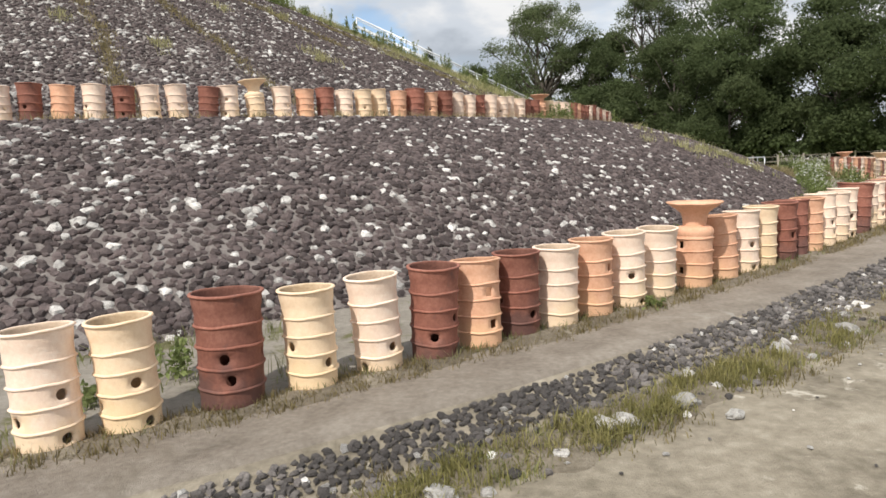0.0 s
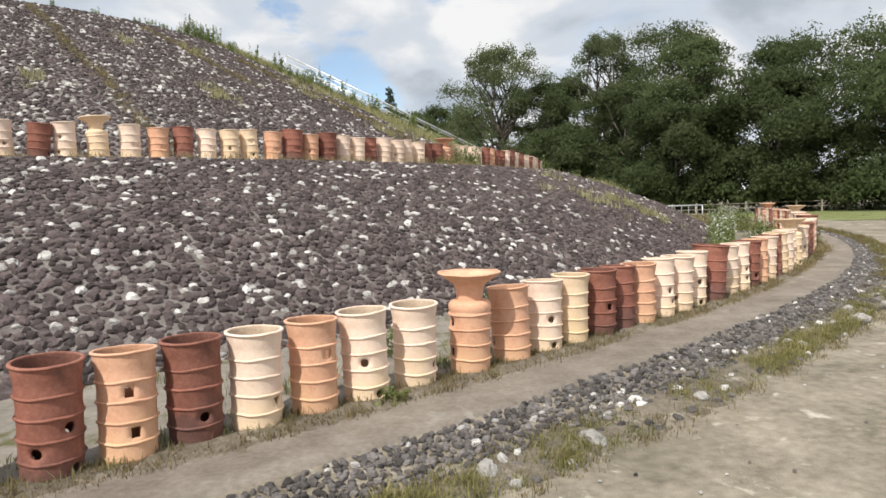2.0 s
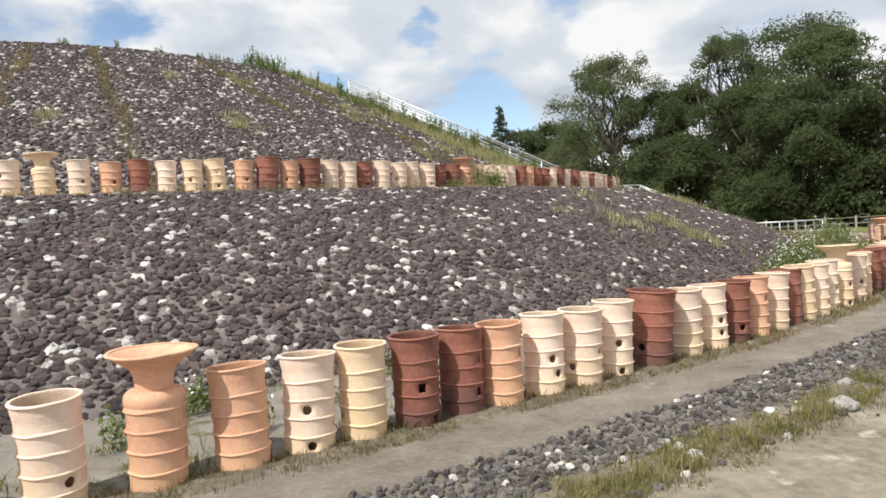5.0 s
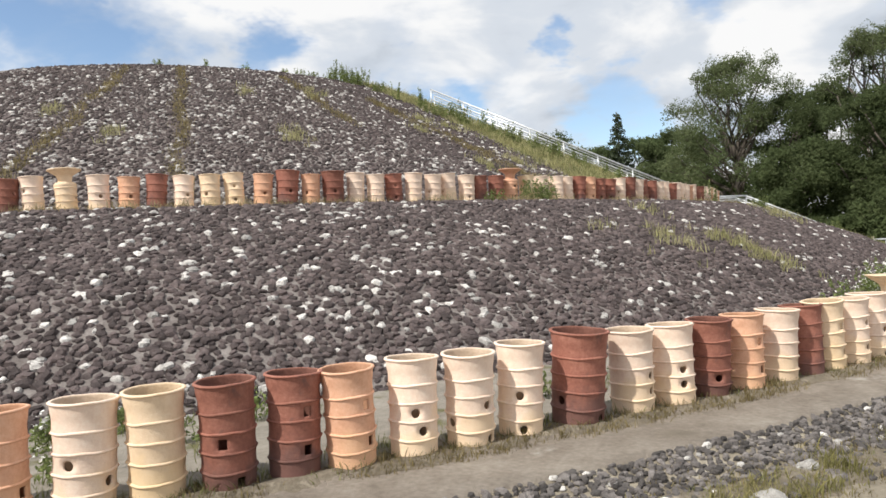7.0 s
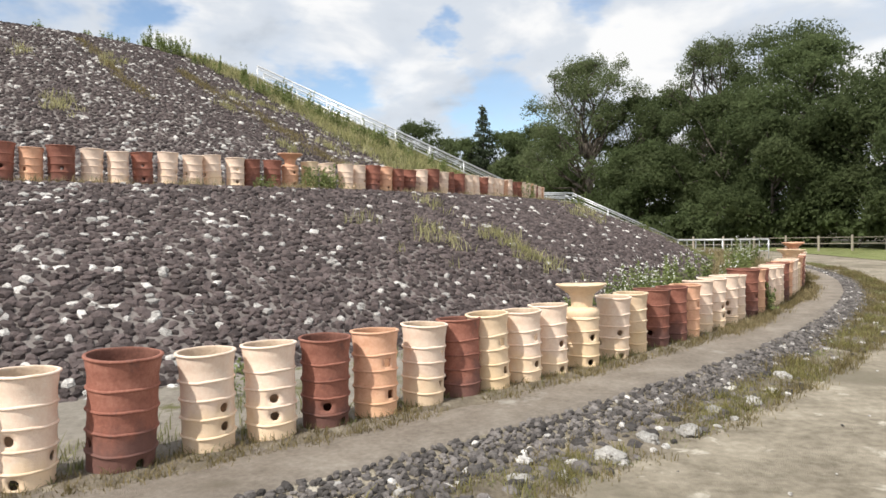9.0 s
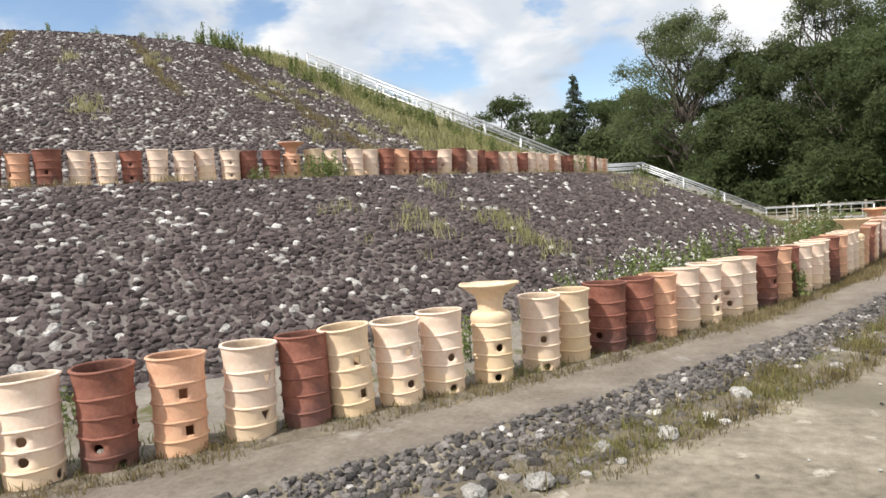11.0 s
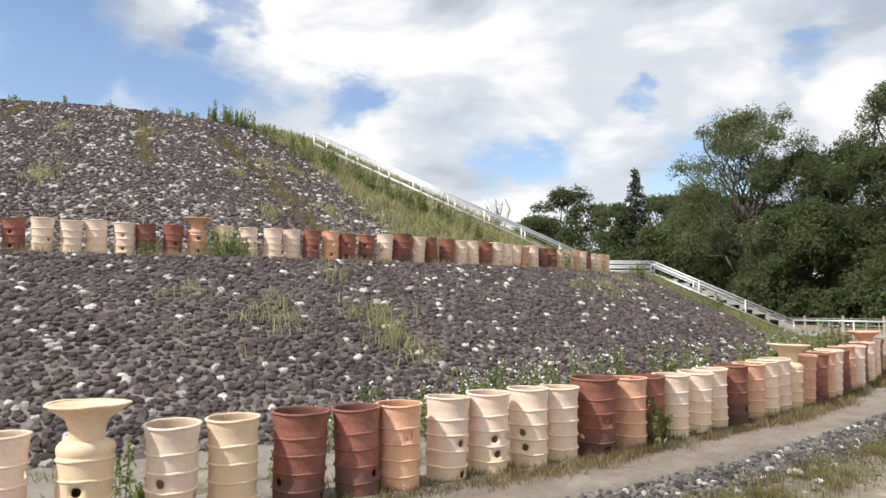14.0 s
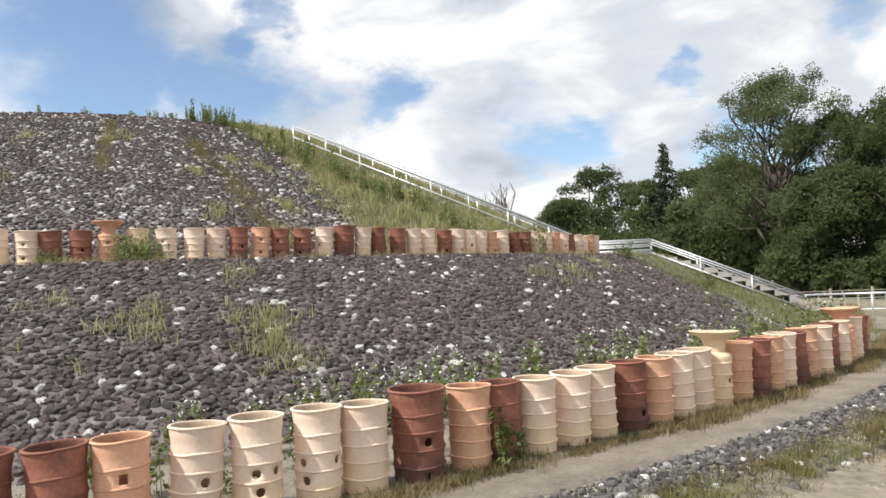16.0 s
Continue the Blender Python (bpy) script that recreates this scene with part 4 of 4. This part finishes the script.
for i, (az, r, h, sp, fl) in enumerate([
        (-60.9, 34.4, 0.42, 0.2, 2), (-62.0, 34.6, 0.2, 0.2, 0), (-52.3, 33.6, 0.35, 0.25, 3), (-51.5, 33.4, 0.3, 0.2, 2), (-50.6, 34.0, 0.4, 0.14, 0), (-49.6, 33.6, 0.36, 0.12, 0), (-48.9, 33.5, 0.34, 0.12, 0),
        (-53.4, 34.3, 0.4, 0.15, 0), (-45.5, 34.4, 0.3, 0.15, 0), (-43.9, 34.0, 0.35, 0.15, 0), (-51.9, 34.6, 0.3, 0.2, 2), (-54.6, 35.5, 0.16, 0.08, 0),
        (-31.8, 33.3, 0.5, 0.35, 4), (-30.9, 33.2, 0.55, 0.35, 4), (-30.0, 33.4, 0.5, 0.35, 4), (-29.2, 33.1, 0.6, 0.4, 5), (-28.3, 33.3, 0.55, 0.35, 4), (-26.4, 33.0, 0.55, 0.3, 2), (-24.6, 33.0, 0.6, 0.35, 4), (-23.5, 33.2, 0.6, 0.35, 4),
        (-33.0, 33.5, 0.4, 0.3, 3), (-34.0, 33.4, 0.45, 0.3, 3), (-35.2, 33.6, 0.35, 0.3, 2), (-32.4, 34.2, 0.5, 0.25, 3), (-34.7, 34.3, 0.45, 0.25, 2), (-33.6, 34.6, 0.42, 0.2, 0), (-36.2, 34.6, 0.3, 0.2, 0), (-31.0, 34.6, 0.5, 0.2, 0),
        (-27.4, 34.4, 0.45, 0.3, 3), (-26.0, 34.2, 0.5, 0.3, 3), (-22.0, 33.8, 0.6, 0.4, 3), (-20.0, 33.8, 0.6, 0.4, 2), (-18.0, 33.6, 0.6, 0.4, 2), (-15.5, 33.8, 0.6, 0.4, 2), (-30.32, 35.44, 0.56, 0.11, 0), (-30.02, 35.44, 0.40, 0.10, 0),
        (-13.0, 34.0, 0.7, 0.5, 3), (-38.2, 34.5, 0.45, 0.12, 0), (-38.0, 34.9, 0.3, 0.1, 0)]):
    weed(az, r, h * (1.3 if fl and az > -37 else 1.0), sp, 300 + i, fl, words="white-flowering weed clump behind the clay pots" if fl else "green leafy weed beside the clay pots")
for i, (az, r, h, sp) in enumerate([(-34.7, 27.0, 0.55, 0.4), (-34.2, 27.1, 0.6, 0.4), (-33.9, 27.0, 0.4, 0.3), (-37.3, 27.1, 0.3, 0.3), (-13.2, 27.0, 0.9, 0.2),
                                    (-20.5, 12.6, 0.75, 0.5), (-23.0, 12.4, 0.4, 0.4), (-17.4, 13.2, 0.8, 0.4), (-15.5, 13.8, 0.5, 0.4), (-26.5, 12.3, 0.35, 0.4), (-18.6, 13.0, 0.5, 0.4), (-33.0, 12.5, 0.3, 0.3), (-40, 12.4, 0.3, 0.25),
                                    (-14.3, 15.5, 0.8, 0.25), (-13.5, 17.0, 0.7, 0.25), (-13.9, 18.5, 0.9, 0.2), (-13.4, 20.0, 0.7, 0.2), (-12.9, 21.5, 0.8, 0.2), (-47, 12.5, 0.4, 0.15), (-55, 12.5, 0.3, 0.3), (-29.5, 12.4, 0.4, 0.3), (-8.5, 28.2, 0.5, 0.4), (-8.9, 30.5, 0.4, 0.4)]):
    weed(az, r, h, sp, 400 + i, words="tall green weed clump on the grassy mound" if r < 26 else "green weed clump on the terrace edge")


rc = random.Random(12)
for i in range(44):
    r = rc.uniform(12.6, 24.5)
    az = float(np.interp(r, [12.6, 15.9, 24.5], [-20, -15.5, -11.0])) - abs(rc.gauss(0, 2.2))
    weed(az, r, rc.uniform(0.35, 0.95), rc.uniform(0.12, 0.3), 500 + i, words="tall straggling weed on the grassy mound")


# ---- stones, last ----
def stone_shapes(count, seed, sides=7, levels=((0.98, -0.6), (1.0, 0.2), (0.66, 0.80))):
    """Worn, uneven cobble shapes, unit size, flat side down."""
    rs = np.random.RandomState(seed)
    out = []
    top = (len(levels) - 1) * sides
    for _ in range(count):
        rings = []
        squeeze = rs.uniform(0.68, 1.26, sides)
        tip = rs.normal(0, 0.18, 2)
        for rad, z in levels:
            a = np.arange(sides) * 2 * math.pi / sides + rs.normal(0, 0.16, sides)
            k = rad * squeeze * rs.uniform(0.86, 1.14, sides)
            rings.append(np.stack([np.cos(a) * k + tip[0] * max(0, z), np.sin(a) * k + tip[1] * max(0, z), z + rs.normal(0, 0.12, sides)], 1))
        v = np.concatenate(rings + [np.array([[tip[0], tip[1], 0.92 + rs.normal(0, 0.10)]])])
        f = [(i * sides + j, i * sides + (j + 1) % sides, (i + 1) * sides + (j + 1) % sides, (i + 1) * sides + j) for i in range(len(levels) - 1) for j in range(sides)]
        f += [(top + j, top + (j + 1) % sides, top + sides) for j in range(sides)]
        out.append((v, f))
    return out


COBBLE = stone_shapes(30, 4)
PEBBLE = stone_shapes(24, 9, 6, ((1.0, -0.3), (0.74, 0.66)))


def cobbles(name, parent, az0, az1, r0, r1, step_a, step_r, size, height, seed, pale, skip, mats, words, singles=None, lay=0.7, shapes=COBBLE):
    """Cobbles bedded over a stretch of sloping ground; those of the stretch `singles` are objects of their own."""
    rs = np.random.RandomState(seed)
    V, F, M, base, row = [], [], [], 0, 0
    shared = {}
    r = r0
    while r < r1:
        slope = max(0.2, math.hypot(1.0, (height(-40, r + 0.2) - height(-40, r - 0.2)) / 0.4))
        da = math.degrees(step_a / r)
        az = az0 + (row % 2) * da * 0.5
        while az < az1:
            a, q = az + rs.normal(0, 0.17) * da, r + rs.normal(0, 0.16) * step_r
            az += da * rs.uniform(0.82, 1.18)
            if skip and skip(a, q, rs):
                continue
            x, y = at(a, q)
            z = height(a, q)
            dz = (height(a, q + 0.15) - height(a, q - 0.15)) / 0.3
            out = Vector((math.cos(radians(a)), math.sin(radians(a)), 0))
            up_dir = Vector((-dz * out.x, -dz * out.y, 1)).normalized()
            along = Vector((-math.sin(radians(a)), math.cos(radians(a)), 0))
            down = along.cross(up_dir)
            white = pale(a, q, rs)
            k = size * rs.uniform(0.66, 1.22) * (rs.uniform(0.85, 1.25) if white else 1.0)
            turn = rs.normal(0, lay)
            ca, sa = math.cos(turn), math.sin(turn)
            e1 = along * ca + down * sa
            e2 = down * ca - along * sa
            sx, sy, sz = k * rs.uniform(0.95, 1.32), k * rs.uniform(0.74, 1.08), k * rs.uniform(0.42, 0.8)
            tilt = Matrix.Rotation(rs.normal(0, 0.12), 3, along)
            B = tilt @ Matrix((e1 * sx, e2 * sy, up_dir * sz)).transposed()
            which = rs.randint(len(shapes))
            if singles and singles(a, q) and shared.get("n", 0) < 300:
                shared["n"] = shared.get("n", 0) + 1
                key = (name, which, white)
                if key not in MESHES:
                    MESHES[key] = sheet_mesh("stone", shapes[which][0].tolist(), shapes[which][1], mats[int(white)])
                    MESHES[key].polygons.foreach_set("use_smooth", np.zeros(len(MESHES[key].polygons), dtype=bool))
                ob = new("stone", MESHES[key])
                ob.parent = parent
                ob.matrix_basis = Matrix.Translation((x, y, z)) @ B.to_4x4()
                continue
            v, f = shapes[which]
            V.append(v @ np.array(B).T + np.array((x, y, z)))
            F += [tuple(i + base for i in face) for face in f]
            M += [int(white)] * len(f)
            base += len(v)
        r += step_r / slope
        row += 1
    ob = mesh_ob(name, np.concatenate(V), F, mats, parent, words, M, False)
    ob["kind"] = "stuff"
    return ob


def pale_at(scale, base_p, seed):
    def pick(a, q, rs):
        n = noise.noise(Vector((a * 0.55 * scale, q * scale, seed)))
        m = noise.noise(Vector((a * 2.1 * scale, q * 3.6 * scale, seed + 5.0)))
        fewer = float(np.interp(a, [-48, -38], [1.35, 0.45])) if q > 27 else 1.0
        return rs.random_sample() / fewer < base_p * 0.55 + max(0.0, n) * base_p * 3.0 + max(0.0, m - 0.1) * base_p * 4.5
    return pick


slope_height = lambda a, r: mound_z(r, a)
cobbles("lower_stones", mound, -70, -5, 27.85, 33.15, 0.116, 0.083, 0.058, slope_height, 1, pale_at(0.9, 0.062, 2.0), lambda a, q, rs: grassy(a + rs.normal(0, 0.8), q), [MAT["stone"], MAT["white"]],
        "dark rounded cobbles with scattered pale ones", lambda a, q: -58 < a < -38 and q > 32.86)
cobbles("upper_stones", mound, -77, -12, 12.7, 25.8, 0.138, 0.102, 0.062, slope_height, 2, pale_at(1.1, 0.085, 7.0), lambda a, q, rs: grassy(a + rs.normal(0, 1.9), q), [MAT["stone"], MAT["white"]],
        "dark rounded cobbles with many pale ones", shapes=PEBBLE)
cobbles("band_stones", ground, -64, -6, 36.14, 36.66, 0.062, 0.043, 0.029, ground_z, 3, lambda a, q, rs: rs.random_sample() < 0.03,
        lambda a, q, rs: q > 36.56 and rs.random_sample() < 0.4 or q < np.interp(a, [-62, -53], [36.25, 36.14]) or rs.random_sample() < 0.05, [MAT["gravel"], MAT["white"]],
        "band of small grey cobbles edging the path", lambda a, q: -60.5 < a < -57 and q > 36.2, 0.6, PEBBLE)
cobbles("edge_stones", ground, -63, -8, 36.60, 37.02, 0.17, 0.10, 0.038, ground_z, 5, lambda a, q, rs: rs.random_sample() < 0.18, lambda a, q, rs: rs.random_sample() < 0.5, [MAT["gravel"], MAT["white"]],
        "loose stones half sunk in the verge", None, 1.2)
cobbles("kerb_stones", ground, -44.5, -37.5, 36.62, 36.88, 0.15, 0.12, 0.056, ground_z, 8, lambda a, q, rs: rs.random_sample() < 0.12, lambda a, q, rs: rs.random_sample() < 0.25, [MAT["gravel"], MAT["white"]],
        "larger dark stones along the edge of the band", None, 1.0)
cobbles("yard_pebbles", ground, -62, -20, 37.0, 40.5, 0.34, 0.34, 0.013, ground_z, 6, lambda a, q, rs: rs.random_sample() < 0.45, lambda a, q, rs: rs.random_sample() < 0.6, [MAT["gravel"], MAT["white"]],
        "loose pebbles on the packed earth yard", None, 1.2, PEBBLE)


def rock(az, r, size, seed, words):
    rs = np.random.RandomState(seed)
    bm = bmesh.new()
    bmesh.ops.create_icosphere(bm, subdivisions=3, radius=1.0)
    for v in bm.verts:
        d = v.co.normalized()
        k = 1 + 0.34 * noise.noise(d * 1.5 + Vector((seed, 0, 0))) + 0.16 * noise.noise(d * 4.0 + Vector((0, seed, 0))) + 0.05 * noise.noise(d * 11)
        flat = max(-0.35, d.z)
        v.co = Vector((d.x * 1.15, d.y * 0.9, flat * 0.62)) * k * size
    ob = part("rock", bm, MAT["rock"], None)
    x, y = at(az, r)
    ob.matrix_basis = pose(x, y, ground_z(az, r) + size * 0.1, rs.uniform(-10, 10), rs.uniform(-10, 10), rs.uniform(0, 360))
    return tagged(ob, words, "rock")


for i, (az, r, s) in enumerate([(-59.75, 36.93, 0.085), (-57.95, 36.82, 0.075), (-57.75, 36.86, 0.08), (-57.0, 36.9, 0.085), (-56.9, 37.2, 0.05), (-54.9, 36.75, 0.07), (-53.6, 36.85, 0.08), (-51.6, 36.9, 0.06), (-48.2, 36.85, 0.06), (-45.6, 36.95, 0.11), (-44.6, 36.7, 0.07),
                                (-43.6, 37.05, 0.1), (-42.6, 36.8, 0.07), (-41.4, 36.9, 0.1), (-40.6, 36.85, 0.08), (-40.0, 36.95, 0.09), (-39.0, 36.8, 0.07), (-38.2, 36.9, 0.08), (-36.5, 36.75, 0.09), (-34.5, 36.9, 0.06), (-31.5, 37.2, 0.05), (-29.5, 36.6, 0.07)]):
    rock(az, r, s, 60 + i, "pale weathered rock lying on the grass verge")
